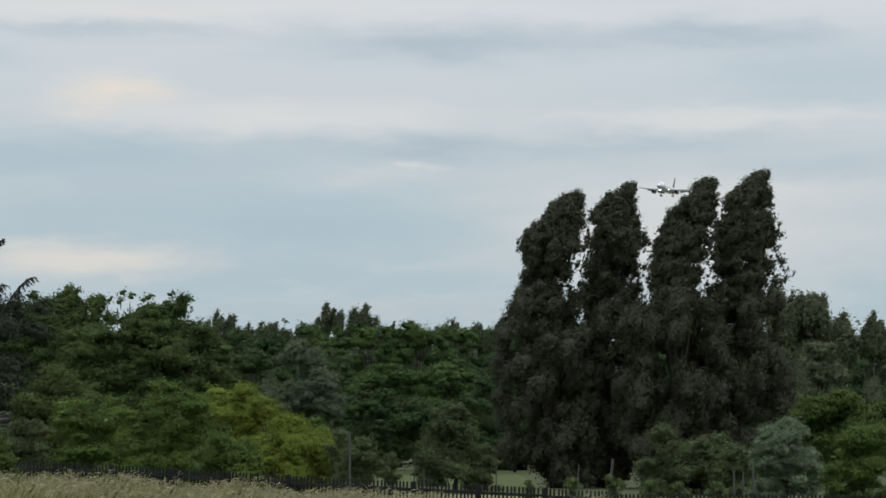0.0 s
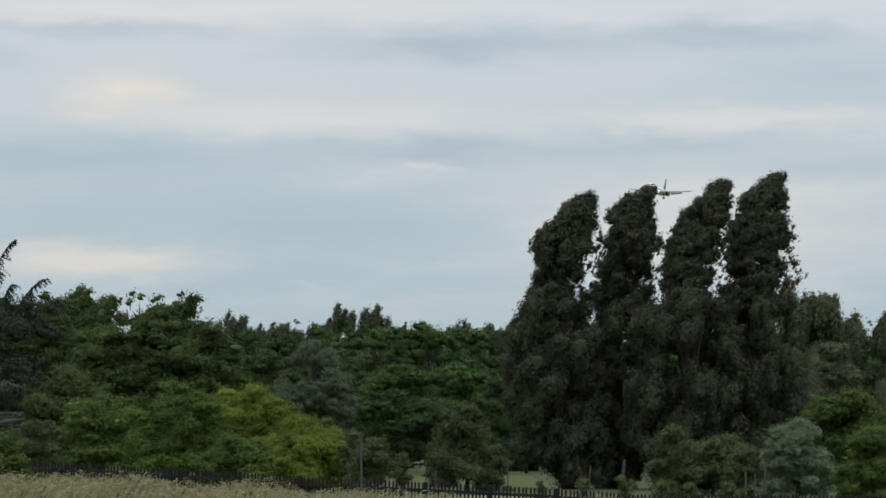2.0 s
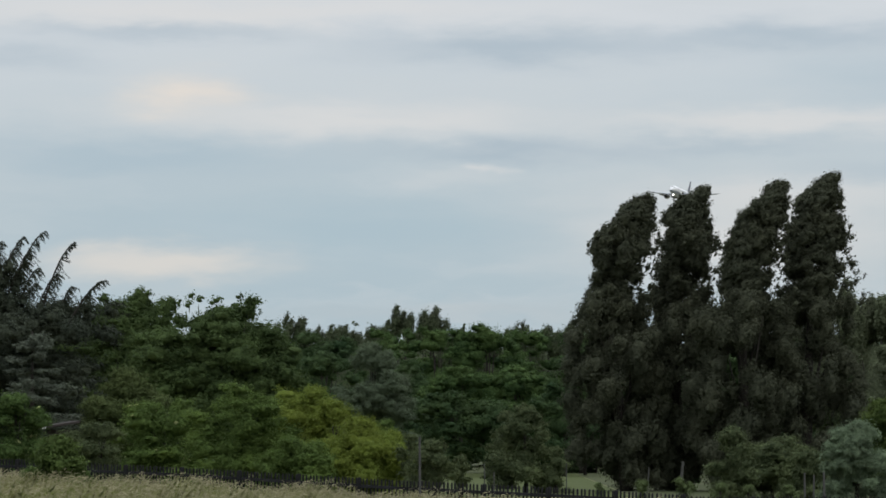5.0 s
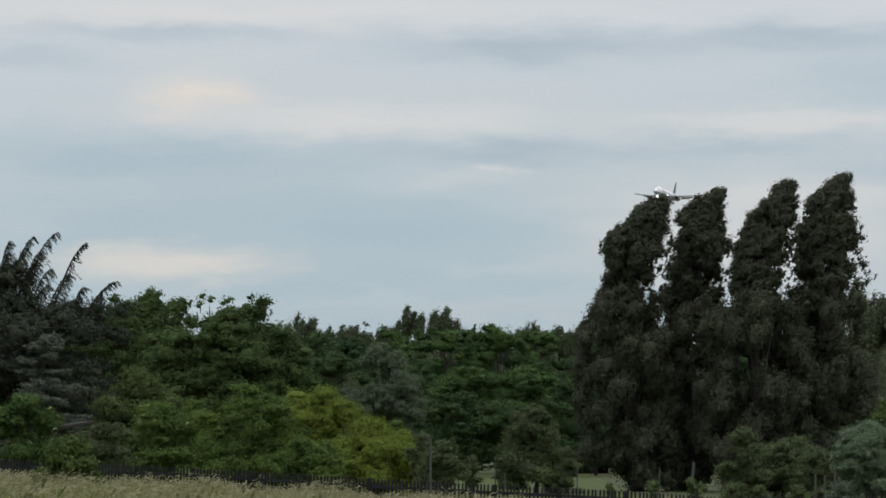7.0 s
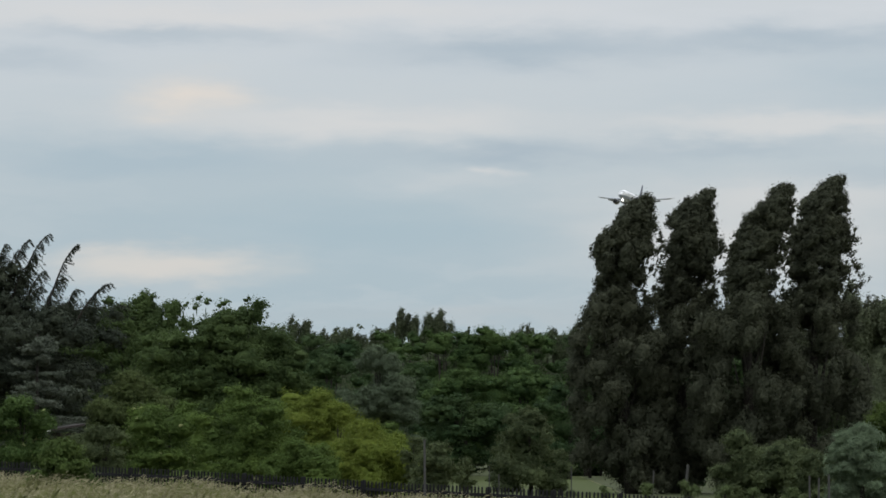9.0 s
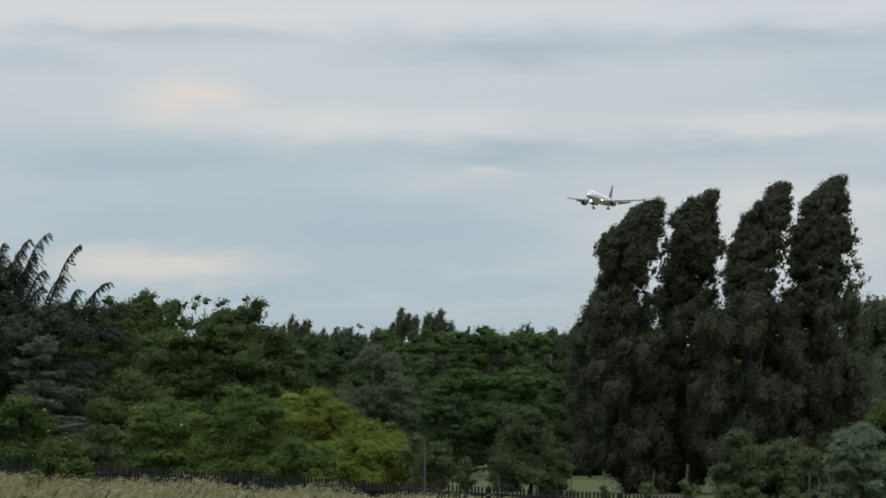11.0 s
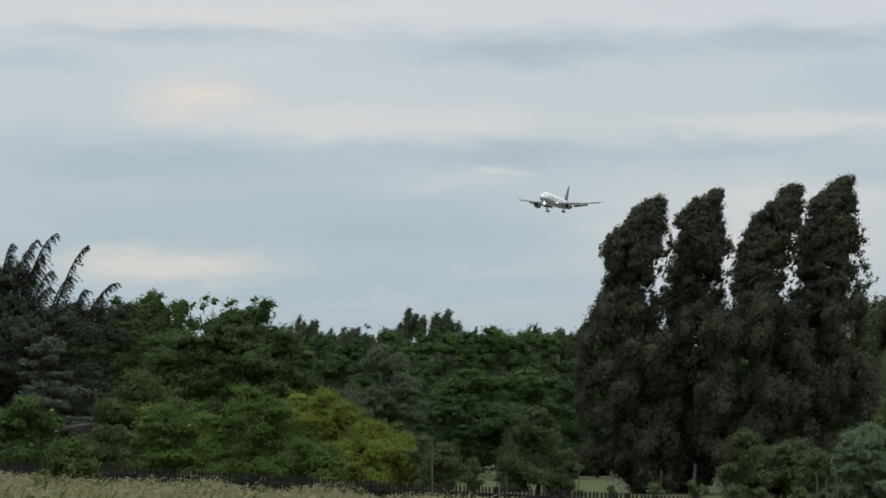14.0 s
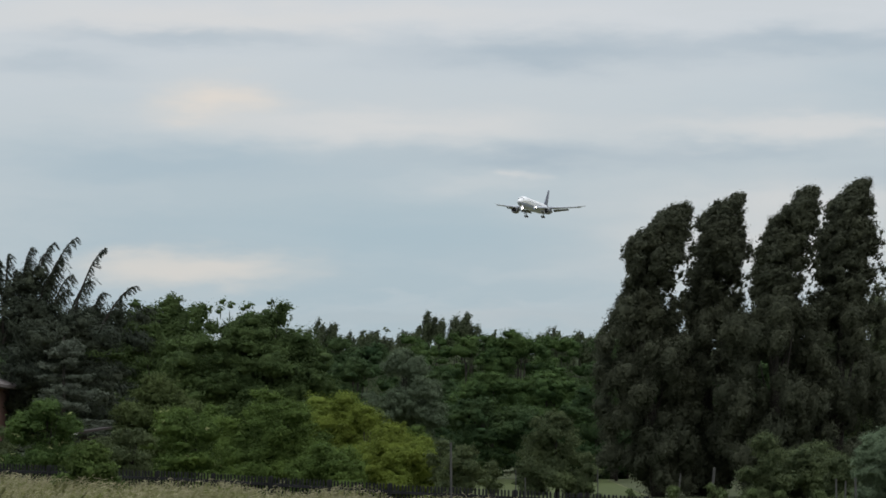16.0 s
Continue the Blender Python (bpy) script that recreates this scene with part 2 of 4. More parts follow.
def tube(bm, pts, radii, sides=8, cap=True):
    """A round limb along pts."""
    rings = []
    for i, (p, r) in enumerate(zip(pts, radii)):
        p, r = Vector(p), float(r)
        d = (Vector(pts[min(i + 1, len(pts) - 1)]) - Vector(pts[max(i - 1, 0)])).normalized()
        a = d.orthogonal().normalized() if abs(d.z) < 0.95 else Vector((1, 0, 0))
        a = (a - d * a.dot(d)).normalized()
        b = d.cross(a)
        rings.append([bm.verts.new(p + r * (math.cos(q) * a + math.sin(q) * b)) for q in (math.tau * k / sides for k in range(sides))])
    for r0, r1 in zip(rings, rings[1:]):
        for k in range(sides):
            bm.faces.new((r0[k], r0[(k + 1) % sides], r1[(k + 1) % sides], r1[k]))
    if cap:
        bm.faces.new(rings[0][::-1]), bm.faces.new(rings[-1])
    return bm


def unit(v):
    return v / np.maximum(np.linalg.norm(v, axis=1, keepdims=True), 1e-6)


def ball(detail):
    """The points and triangles of a coarse round bough."""
    bm = bmesh.new()
    bmesh.ops.create_icosphere(bm, subdivisions=detail, radius=1)
    bm.verts.index_update()
    v, f = np.array([q.co[:] for q in bm.verts]), np.array([[q.index for q in g.verts] for g in bm.faces])
    bm.free()
    return v, f


BIG_BALL, SMALL_BALL = ball(2), ball(1)


def leaf_mesh(name, rng, at, out, length, width, hang=(0, 0, 0), loose=0.25, grow=None, boughs=None, solid=0.58, shear=0.0):
    """One pointed leaf blade at each place, facing roughly along out, its tip drawn towards hang; boughs: lobes whose dense, uneven inside is closed."""
    n = len(at)
    normal = unit(out + loose * rng.normal(size=(n, 3)))
    axis = rng.normal(size=(n, 3)) + np.asarray(hang)
    axis = unit(axis - normal * np.sum(axis * normal, 1, keepdims=True))
    side = np.cross(normal, axis)
    k = rng.uniform(0.6, 1.4, (n, 1)) * (1.0 if grow is None else grow[:, None])
    v = np.empty((n, 3, 3), np.float32)
    v[:, 0] = at - axis * length * k * .4 + side * width * k / 2
    v[:, 1] = at + axis * length * k * .6
    v[:, 2] = at - axis * length * k * .4 - side * width * k / 2
    v, f = v.reshape(-1, 3), np.arange(3 * n).reshape(-1, 3)
    if boughs is not None:
        lobes = np.asarray(boughs, float)
        large = lobes[:, 3] > np.median(lobes[:, 3]) * 1.15
        for rows, (bv, bf) in ((lobes[large], BIG_BALL), (lobes[~large], SMALL_BALL)):
            m = len(rows)
            rough = 1 + .24 * rng.normal(size=(m, len(bv), 1)).clip(-1.8, 1.0)
            inner = bv[None] * rows[:, None, 3:] * solid * rough
            inner[:, :, 0] += shear * inner[:, :, 2]
            inner += rows[:, None, :3]
            f = np.concatenate((f, (bf[None] + len(bv) * np.arange(m)[:, None, None]).reshape(-1, 3) + len(v)))
            v = np.concatenate((v, inner.reshape(-1, 3).astype(np.float32)))
    me = bpy.data.meshes.new(name)
    me.vertices.add(len(v)), me.loops.add(3 * len(f)), me.polygons.add(len(f))
    me.vertices.foreach_set("co", v.ravel())
    me.loops.foreach_set("vertex_index", f.astype(np.int32).ravel())
    me.polygons.foreach_set("loop_start", np.arange(0, 3 * len(f), 3, dtype=np.int32))
    me.update(calc_edges=True)
    return me


def tufted(rng, lobes, tufts, per, tuft_r, inner=0.15, flat=0.7, core=0.0, rise=0.55, shear=0.0):
    """Places of leaves in tufts on the skin of ellipsoid lobes (rows of x, y, z, rx, ry, rz), their facing, and their growth: the inner ones are larger.
    core: the share of tufts in the first lobe; rise: how much the tufts keep to the upper sides of the lobes."""
    lobes = np.asarray(lobes, float)
    share = lobes[:, 3] * lobes[:, 5]
    if core:
        share[0] = 0
        share *= (1 - core) / share.sum()
        share[0] = core
    pick = rng.choice(len(lobes), tufts, p=share / share.sum())
    d = unit(rng.normal(size=(tufts, 3)) + (0, 0, rise))
    deep = (rng.random((tufts, 1)) < inner) | ((pick[:, None] == 0) & (core > 0))
    depth = np.where(rng.random((tufts, 1)) < inner, rng.uniform(0.1, 0.75, (tufts, 1)), 0.78 + 0.32 * rng.random((tufts, 1)) + 0.35 * rng.random((tufts, 1)) ** 8)
    rel = d * lobes[pick, 3:] * depth
    size = tuft_r * rng.uniform(0.4, 1.6, tufts)
    off = rng.normal(size=(tufts * per, 3))
    rel = np.repeat(rel, per, 0) + off * np.repeat(size, per)[:, None] * (0.5, 0.5, 0.5 * flat)
    rel[:, 0] += shear * rel[:, 2]
    at = np.repeat(lobes[pick, :3], per, 0) + rel
    out = unit(np.repeat(d, per, 0) + 0.28 * off + (0, 0, 0.3))
    return at, out, np.where(np.repeat(deep[:, 0], per), 1.5, 1.0)


def envelope(rng, w, d, h, low, n, size=0.42, shoots=0, cone=0.0, flat=0.7):
    """A dark core, large boughs on it and smaller sprays on the boughs: a full, lumpy crown of width w and depth d from z = low to z = h."""
    c, r = np.array((0, 0, (low + h) / 2)), np.array((w / 2, d / 2, (h - low) / 2))
    rows = [(*c, *(r * 0.52))]
    key = Vector(rng.uniform(-50, 50, 3))
    for k in range(int(n * 2.6)):
        v = rng.normal(size=3) + (0, 0, .3)
        v /= (np.abs(v) ** 2.2).sum() ** (1 / 2.2)
        if k < 3:
            v = np.array((rng.uniform(-.4, .4), rng.uniform(-.4, .1), 1.0))
        swell = 0.95 + 0.28 * noise.noise(Vector(v) * 1.7 + key) if k > 2 else 1.0
        big = r.min() * size * .32 * 2.9 ** rng.random() * np.array((1.2, 1.05, flat))
        at = c + v * (r - big * .8) * swell * (1 if k % 3 else rng.uniform(.7, .95))
        rows.append((*at, *big))
        for j in range(3):
            u = rng.normal(size=3) + v * .8 + (0, -.2, .5)
            u /= np.linalg.norm(u)
            rows.append((*(at + u * big * rng.uniform(.75, 1.05)), *(big * rng.uniform(.28, .55))))
    for k, q in enumerate(rows):
        f = 1 + cone * (.5 - min(max((q[2] - low) / (h - low), 0), 1)) * 1.3
        rows[k] = (q[0] * f, q[1] * f, q[2], *(v * (1 if k else 1 - .35 * cone) for v in q[3:]))
    for k in range(shoots):
        x = rng.uniform(-.32, .19)
        z = c[2] + r[2] * (1 - (2 * x) ** 2 * .3) * rng.uniform(1.06, 1.18)
        y = rng.uniform(-.15, .15) * d
        rows += [(x * w, y, z - .8, .07, .07, .7), (x * w + .1, y, z, .32, .32, .27), (x * w + .3, y, z + .16, .22, .22, .17)]
    return rows


def stems(bm, rng, h, r, lobes, limbs=5):
    """A trunk with limbs that reach into the crown."""
    top = (rng.uniform(-.03, .03) * h, rng.uniform(-.03, .03) * h, 0.8 * h)
    pts = [(0, 0, -0.1), (0.02 * h * rng.uniform(-1, 1), 0, 0.25 * h), (top[0] * .6, top[1] * .6, 0.5 * h), top]
    tube(bm, pts, (r * 1.25, r, r * .7, r * .2), 7)
    for k in range(limbs):
        lo = lobes[(k + 1) % len(lobes)]
        z = h * rng.uniform(0.18, 0.45)
        mid = (lo[0] * .45, lo[1] * .45, z + (lo[2] - z) * .4)
        tube(bm, [(0, 0, z), mid, lo[:3]], (r * .45, r * .3, r * .08), 5)
    return bm


SEEDS = iter(range(100, 9000))
SWAY = []


def broadleaf(name, label, x, y, h, w, mat, leaf=0.34, n=9000, low=0.12, lobes=16, depth=0.8, size=0.45, group="", per=14, tuft=0.42,
              hang=(0.3, 0, -0.1), category="tree", sway=0.0, trunk=True, slim=0.55, blossom=None, shoots=0, base=0.0, cone=0.15, flat=0.7):
    rng = np.random.default_rng(next(SEEDS))
    h -= base
    t = thing(name, pose(x, y, base), label, category, group)
    rows = envelope(rng, w, w * depth, h - leaf * .5, low * h if low > .06 else -.2 * h, lobes, size, shoots, cone, flat)
    part("trunk", stems(bmesh.new(), rng, h, 0.018 * h + 0.03, rows), BARK, t)
    at, out, grow = tufted(rng, rows, int(n * 1.85) // per, per, tuft * .62 * (w / 6) ** 0.4, inner=.05, core=.08, rise=.35)
    keep = at[:, 2] > 0
    at, out = at[keep], out[keep]
    crown = link("crown", leaf_mesh("crown", rng, at, out, leaf * .56, leaf * .56 * slim * 1.15, hang, boughs=rows, solid=.66), mat, t)
    if blossom:
        at, out, _ = tufted(rng, rows, 60, 9, 0.16, 0)
        keep = out[:, 1] < 0.4
        link("blossom", leaf_mesh("blossom", rng, at[keep] * (1.02, 1.02, 1.0), out[keep], .14, .12), blossom, crown, smooth=False)
    if sway:
        SWAY.append((crown, sway, rng.uniform(0, 6.28), rng.uniform(1.7, 2.8)))
    return t


def spired(name, label, x, y, h, w, mat, leaf=0.32, n=7000, spires=7, lean=0.4, group="", low=0.25, sway=0.0, full=0.95):
    """A tree whose crown ends in several upright, wind-bent plumes."""
    rng = np.random.default_rng(next(SEEDS))
    t = thing(name, pose(x, y, 0), label, "tree", group)
    rows = [(0, 0, h * .46, w * .5, w * .4, h * .36)]
    unit_r = w / (spires * 2.4)
    for k in range(spires * 4):
        px = rng.uniform(-.5, .5)
        top = h * (1.0 - rng.uniform(0, .05) - .13 * px * px * 4 - (.10 * rng.random() if k > 2 else 0))
        py, r = rng.uniform(-.35, .35) * w, unit_r * rng.uniform(0.7, 1.2)
        for j in range(5):
            z = top - r * (5.4 - 1.2 * j)
            rr = r * (.95, 1.15, 1.1, .85, .5)[j] * rng.uniform(.75, 1.15)
            rows.append((px * w * full + lean * r * 3 * (j / 4) ** 1.5, py, z, rr, rr, rr * 1.5))
    part("trunk", stems(bmesh.new(), rng, h, 0.016 * h, rows[3::6], 4), BARK, t)
    at, out, grow = tufted(rng, rows, int(n * 2.2) // 10, 10, unit_r * .55, .05, 1.2, core=.04)
    crown = link("crown", leaf_mesh("crown", rng, at, out, leaf * .7, leaf * .45, (0.9, 0, 1.0), boughs=rows, solid=.6), mat, t)
    if sway:
        SWAY.append((crown, sway, rng.uniform(0, 6.28), rng.uniform(1.7, 2.8)))
    return t


# ---- ground ----
def bank(x, y):
    """The field rises in a low bank towards the fence's far end."""
    if not 60 < y < 215:
        return 0.0
    side = min(max(0.02 - .046 * (x - 5), 0), 1.6) if x > -32 else max(1.6 - .05 * (-32 - x), 0)
    near = min(max((y - 60) / 40, 0), 1) * min(max((215 - y) / 65, 0), 1)
    return side * near * near * (3 - 2 * near)


def land():
    xs = [-4000, -1200, -300, -110, *range(-66, 27, 3), 60, 200, 900, 4000]
    ys = [-1500, -200, 40, *range(60, 218, 4), 260, 430, 900, 2200, 4800]
    bm = bmesh.new()
    grid = [[bm.verts.new((x, y, bank(x, y))) for x in xs] for y in ys]
    for r0, r1 in zip(grid, grid[1:]):
        for k in range(len(xs) - 1):
            bm.faces.new((r0[k], r0[k + 1], r1[k + 1], r1[k]))
    tagged(part("ground", bm, FIELD, None), "field ground of dry grass and soil with a low bank", "ground", "", "structure")


def sheet(name, x0, y0, x1, y1, z, mat, label, category):
    bm = bmesh.new()
    bmesh.ops.create_grid(bm, x_segments=12, y_segments=12, size=0.5)
    for v in bm.verts:
        v.co = (x0 + (v.co.x + .5) * (x1 - x0), y0 + (v.co.y + .5) * (y1 - y0), z)
    ob = part(name, bm, mat, None, "", False)
    return tagged(ob, label, category, "", "structure")


land()
sheet("lawn", -12, 218, 6.2, 425, 0.02, LAWN, "pale mown lawn between shrubs and the wood", "lawn")
# dark sheet over the pale field: the poplars' shade put into its colour
sheet("shade_soil", 6.3, 135, 70, 427, 0.02, FLOOR, "ground under the poplars, their shade put into a dark colour", "ground")
sheet("woodland_floor", -260, 428, 260, 900, 0.02, FLOOR, "dark leafy floor of the wood", "ground")

# the fence crosses the view aslant, farther off to its left
FX, FY, FDX, FDY = 16.0, 109.2, -0.7809, 0.6247


def along(s, off=0.0):
    """A place s metres down the fence line, off metres behind it."""
    return FX + FDX * s + FDY * off, FY + FDY * s - FDX * off


# ---- far wood ----
def far_wood():
    rng = np.random.default_rng(7)
    rows = []
    for k in range(260):
        x, y, r = -95 + 190 * (k + rng.random()) / 260, rng.uniform(545, 640), rng.uniform(3.5, 6)
        z = rng.uniform(10.5, 13.5)
        rows += [(x, y, z, r, r, r * 1.1), (x, y, z * .5, r, r, r * 1.2)]
    at, out, grow = tufted(rng, rows, 4200, 10, .8)
    at[:, 2] = np.maximum(at[:, 2], .2)
    ob = link("far_woods", leaf_mesh("far_woods", rng, at, out, .6, .4, boughs=rows, solid=.82), FAR, None, smooth=False)
    tagged(ob, "distant dark green mixed woodland behind the nearer trees", "woods", "", "stuff")


far_wood()
GF, GW = "distant poplar-like trees", "trees of the wood"
LF = "tall green tree, greyed for haze, with plumed wind-bent top in the wood"
spired("wood_tree", LF, -26.7, 500, 19.4, 5.0, FAR, n=6000, spires=5, group=GF)
spired("wood_tree", LF, -26.0, 540, 18.8, 5.1, FAR, n=5000, spires=5, group=GF)
spired("wood_tree", LF, -20.5, 500, 18.0, 5.4, FAR, n=6000, spires=6, group=GF)
spired("wood_tree", LF, -18.0, 540, 18.8, 4.3, FAR, n=5000, spires=4, group=GF)
spired("wood_tree", LF, -13.9, 500, 19.7, 4.8, FAR, n=6500, spires=5, group=GF)
spired("wood_tree", LF, -10.1, 500, 20.1, 3.8, FAR, n=6500, spires=3, group=GF)
spired("wood_tree", LF, -6.4, 520, 18.5, 4.2, FAR, n=5000, spires=5, group=GF)
spired("wood_tree", LF, -3.5, 540, 18.2, 4.3, FAR, n=5000, spires=5, group=GF)
spired("wood_tree", LF, 0.4, 500, 18.4, 4.7, FAR, n=6000, spires=5, group=GF)
spired("wood_tree", LF, 4.0, 500, 17.9, 4.0, FAR, n=6000, spires=4, group=GF)
spired("wood_tree", LF, 7.2, 510, 18.6, 4.1, FAR, n=6000, spires=4, group=GF)
spired("wood_tree", LF, 11.4, 510, 18.0, 5.5, FAR, n=6000, spires=4, group=GF)
LR = "tall grey-green tree with loose wind-bent plumes beside the poplars"
spired("wood_tree", LR, 24.6, 332, 16.3, 6.4, PINE, n=10000, spires=5, group=GF, lean=.2, low=.15)
spired("wood_tree", LR, 28.4, 330, 15.1, 6.0, PINE, n=13000, spires=6, group=GF, lean=.2, low=.15)
spired("wood_tree", LR, 31.4, 340, 13.6, 3.2, PINE, n=8000, spires=3, group=GF, lean=.2, low=.15)
spired("wood_tree", LR, 34.6, 340, 13.3, 2.6, PINE, n=8000, spires=3, group=GF, lean=.2, low=.15)
spired("wood_tree", LR, 41.3, 360, 13.6, 3.9, PINE, n=10000, spires=4, group=GF, lean=.2, low=.15)

LG = "dense mid-green deciduous tree in the wood"
LD = "dark green layered deciduous tree in the wood"
for_wood = dict(group=GW, depth=.7, flat=.68)
broadleaf("wood_tree", LG, -19.8, 430, 14.4, 11.9, WOOD_B, n=8400, **for_wood)
broadleaf("wood_tree", LG, -13.2, 440, 15.0, 10.8, WOOD_A, n=7800, **for_wood)
broadleaf("wood_tree", LG, -7.7, 430, 14.9, 10.5, WOOD_A, n=8400, **for_wood)
broadleaf("wood_tree", LG, -2.5, 430, 14.9, 10.5, WOOD_A, n=8400, **for_wood)
broadleaf("wood_tree", LG, 2.1, 440, 14.8, 10.1, WOOD_A, n=7800, **for_wood)
broadleaf("wood_tree", LG, 7.0, 430, 14.3, 10.5, WOOD_B, n=7800, **for_wood)
broadleaf("wood_tree", LG, 12.5, 430, 14.7, 11.2, WOOD_B, n=2400, **for_wood)
broadleaf("wood_tree", LG, 21.1, 430, 14.7, 14.1, WOOD_B, n=2400, **for_wood)
broadleaf("wood_tree", LG, 29.7, 430, 13.9, 14.1, WOOD_B, n=2400, **for_wood)
broadleaf("wood_tree", LG, 36.4, 420, 13.6, 12.4, WOOD_B, n=6000, **for_wood)
broadleaf("wood_tree", LG, 43.7, 420, 13.0, 11.7, WOOD_B, n=6000, **for_wood)
broadleaf("wood_tree", LD, -17.0, 380, 11.2, 8.1, WOOD_B, n=6600, **for_wood)
broadleaf("wood_tree", LD, -10.4, 400, 10.5, 8.5, WOOD_B, n=6600, **for_wood)
broadleaf("wood_tree", LG, -4.9, 390, 10.2, 8.9, WOOD_A, n=7800, **for_wood)
broadleaf("wood_tree", LD, -5.9, 370, 7.5, 7.2, WOOD_B, n=5400, **for_wood)
broadleaf("wood_tree", LG, 0.8, 390, 9.9, 10.2, WOOD_A, n=7800, **for_wood)
broadleaf("wood_tree", LD, 4.6, 380, 8.4, 8.1, WOOD_B, n=7200, **for_wood)
broadleaf("wood_tree", LD, -1.9, 370, 6.7, 7.9, WOOD_B, n=6000, **for_wood)
broadleaf("wood_tree", LD, -11.4, 380, 6.1, 7.4, WOOD_B, n=5400, **for_wood)
broadleaf("wood_tree", LD, 6.8, 400, 5.7, 9.8, WOOD_B, n=4800, **for_wood)
broadleaf("wood_tree", LD, -7.2, 400, 4.9, 10.5, WOOD_B, n=4800, **for_wood)
broadleaf("wood_tree", LD, 0.3, 420, 4.8, 11.0, WOOD_B, n=4800, **for_wood)

broadleaf("wood_tree", LD, -40.8, 420, 15.5, 16.9, WOOD_B, n=5400, **for_wood)
broadleaf("wood_tree", LD, -53.2, 420, 16.0, 16.9, WOOD_B, n=4200, **for_wood)
broadleaf("wood_tree", LD, -29.6, 430, 14.6, 15.0, WOOD_B, n=4800, **for_wood)
broadleaf("wood_tree", LD, -32.0, 360, 9.7, 11.6, WOOD_B, n=4800, **for_wood)
broadleaf("wood_tree", LD, -21.3, 350, 9.5, 9.4, WOOD_B, n=4800, **for_wood)

broadleaf("wood_tree", LD, 29.1, 390, 9.8, 12.5, WOOD_B, n=3000, **for_wood)
broadleaf("wood_tree", LD, 19.7, 390, 8.3, 11.5, WOOD_B, n=2400, **for_wood)

# ---- garden trees ----
broadleaf("walnut_tree", "broad dark green garden tree with loose shoots on top", -21.0, 300, 12.7, 13.3, OAK, n=44000, lobes=60, size=.30, low=.1, leaf=.34, shoots=16, sway=.5)
broadleaf("garden_tree", "spreading green garden tree behind the cedar", -30.0, 330, 14.7, 12.6, OAK, n=26000, lobes=60, size=.26, low=.1, leaf=.36)
broadleaf("garden_tree", "spreading green garden tree behind the cedar", -37.6, 340, 13.7, 12.8, OAK, n=14000, lobes=26, size=.36, low=.1, leaf=.36)
broadleaf("grey_willow", "grey-green willow with fine drooping foliage", -9.5, 285, 9.6, 6.3, SILVER, cone=.6, size=.34, n=26000, leaf=.34, slim=.28, hang=(.8, 0, -1.2), lobes=30, low=.1, sway=.3)
broadleaf("plum_tree", "small dark olive garden tree above the bushes", -22.6, 248, 7.0, 6.5, OLIVE, cone=.5, n=20000, leaf=.24, lobes=16, low=.05, sway=.2)
LB = "rounded leafy green garden bush"
broadleaf("bush", LB, -18.8, 226, 4.9, 6.7, BUSH, n=16000, leaf=.22, low=.02, lobes=16, category="bush", blossom=BLOSSOM, sway=.3)
broadleaf("bush", "large rounded green bush", -13.7, 215, 5.8, 6.2, BUSH, n=30000, leaf=.20, low=.02, lobes=46, size=.30, cone=0, category="bush", sway=.25)
broadleaf("golden_bush", "yellow-green feathery bush beside a green bush", -10.8, 224, 5.9, 6.0, GOLD, cone=.35, size=.55, n=22000, leaf=.34, slim=.2, hang=(.7, 0, .7), low=.02, lobes=16, category="bush", sway=.4)
broadleaf("golden_bush", "low yellow-green feathery bush behind the fence", -7.3, 206, 4.0, 5.7, GOLD, cone=.6, size=.55, n=22000, leaf=.34, slim=.2, hang=(.7, 0, .7), low=.02, lobes=14, category="bush", sway=.4)
broadleaf("bush", "low green bush in front of the golden bushes", -10.5, 203, 3.0, 4.1, BUSH, n=14000, leaf=.2, low=.02, lobes=12, category="bush")
broadleaf("golden_bush", "yellow-green feathery bush beside a green bush", -9.2, 216, 5.0, 3.8, GOLD, cone=.5, n=11000, leaf=.34, slim=.2, hang=(.7, 0, .7), low=.02, lobes=12, category="bush", sway=.4)
broadleaf("shrub", "young leafy green shrub", -7.0, 232, 4.1, 2.6, BUSH, cone=.7, n=6000, leaf=.22, low=.05, lobes=8, category="bush", sway=.4)
broadleaf("shrub", "dark thin garden shrub behind the fence", -3.7, 196, 2.9, 2.6, DUSK, cone=.7, n=7000, leaf=.2, low=.02, lobes=9, category="bush", sway=.3)
broadleaf("shrub", "dark thin garden shrub behind the fence", -4.9, 200, 3.2, 1.6, DUSK, cone=.7, n=4000, leaf=.2, low=.02, lobes=7, category="bush", sway=.3)
broadleaf("shrub", "tall dull green shrub on the lawn", 0.7, 238, 4.9, 4.3, DUSK, cone=0.75, n=15000, leaf=.22, low=.03, lobes=13, category="bush", sway=.3)
broadleaf("shrub", "tall dull green shrub on the lawn", -0.3, 262, 4.8, 3.0, DUSK, cone=.7, n=7000, leaf=.22, low=.03, lobes=9, category="bush", sway=.3)
broadleaf("small_conifer", "small dark upright conifer on the lawn", 2.4, 236, 2.6, 1.8, DUSK, cone=.7, n=6000, leaf=.16, low=.06, lobes=7, category="bush", hang=(0, 0, 1))
broadleaf("shrub", "dark thin garden shrub behind the fence", -2.7, 215, 2.2, 1.4, DUSK, cone=.7, n=2500, leaf=.2, low=.02, lobes=6, category="bush")
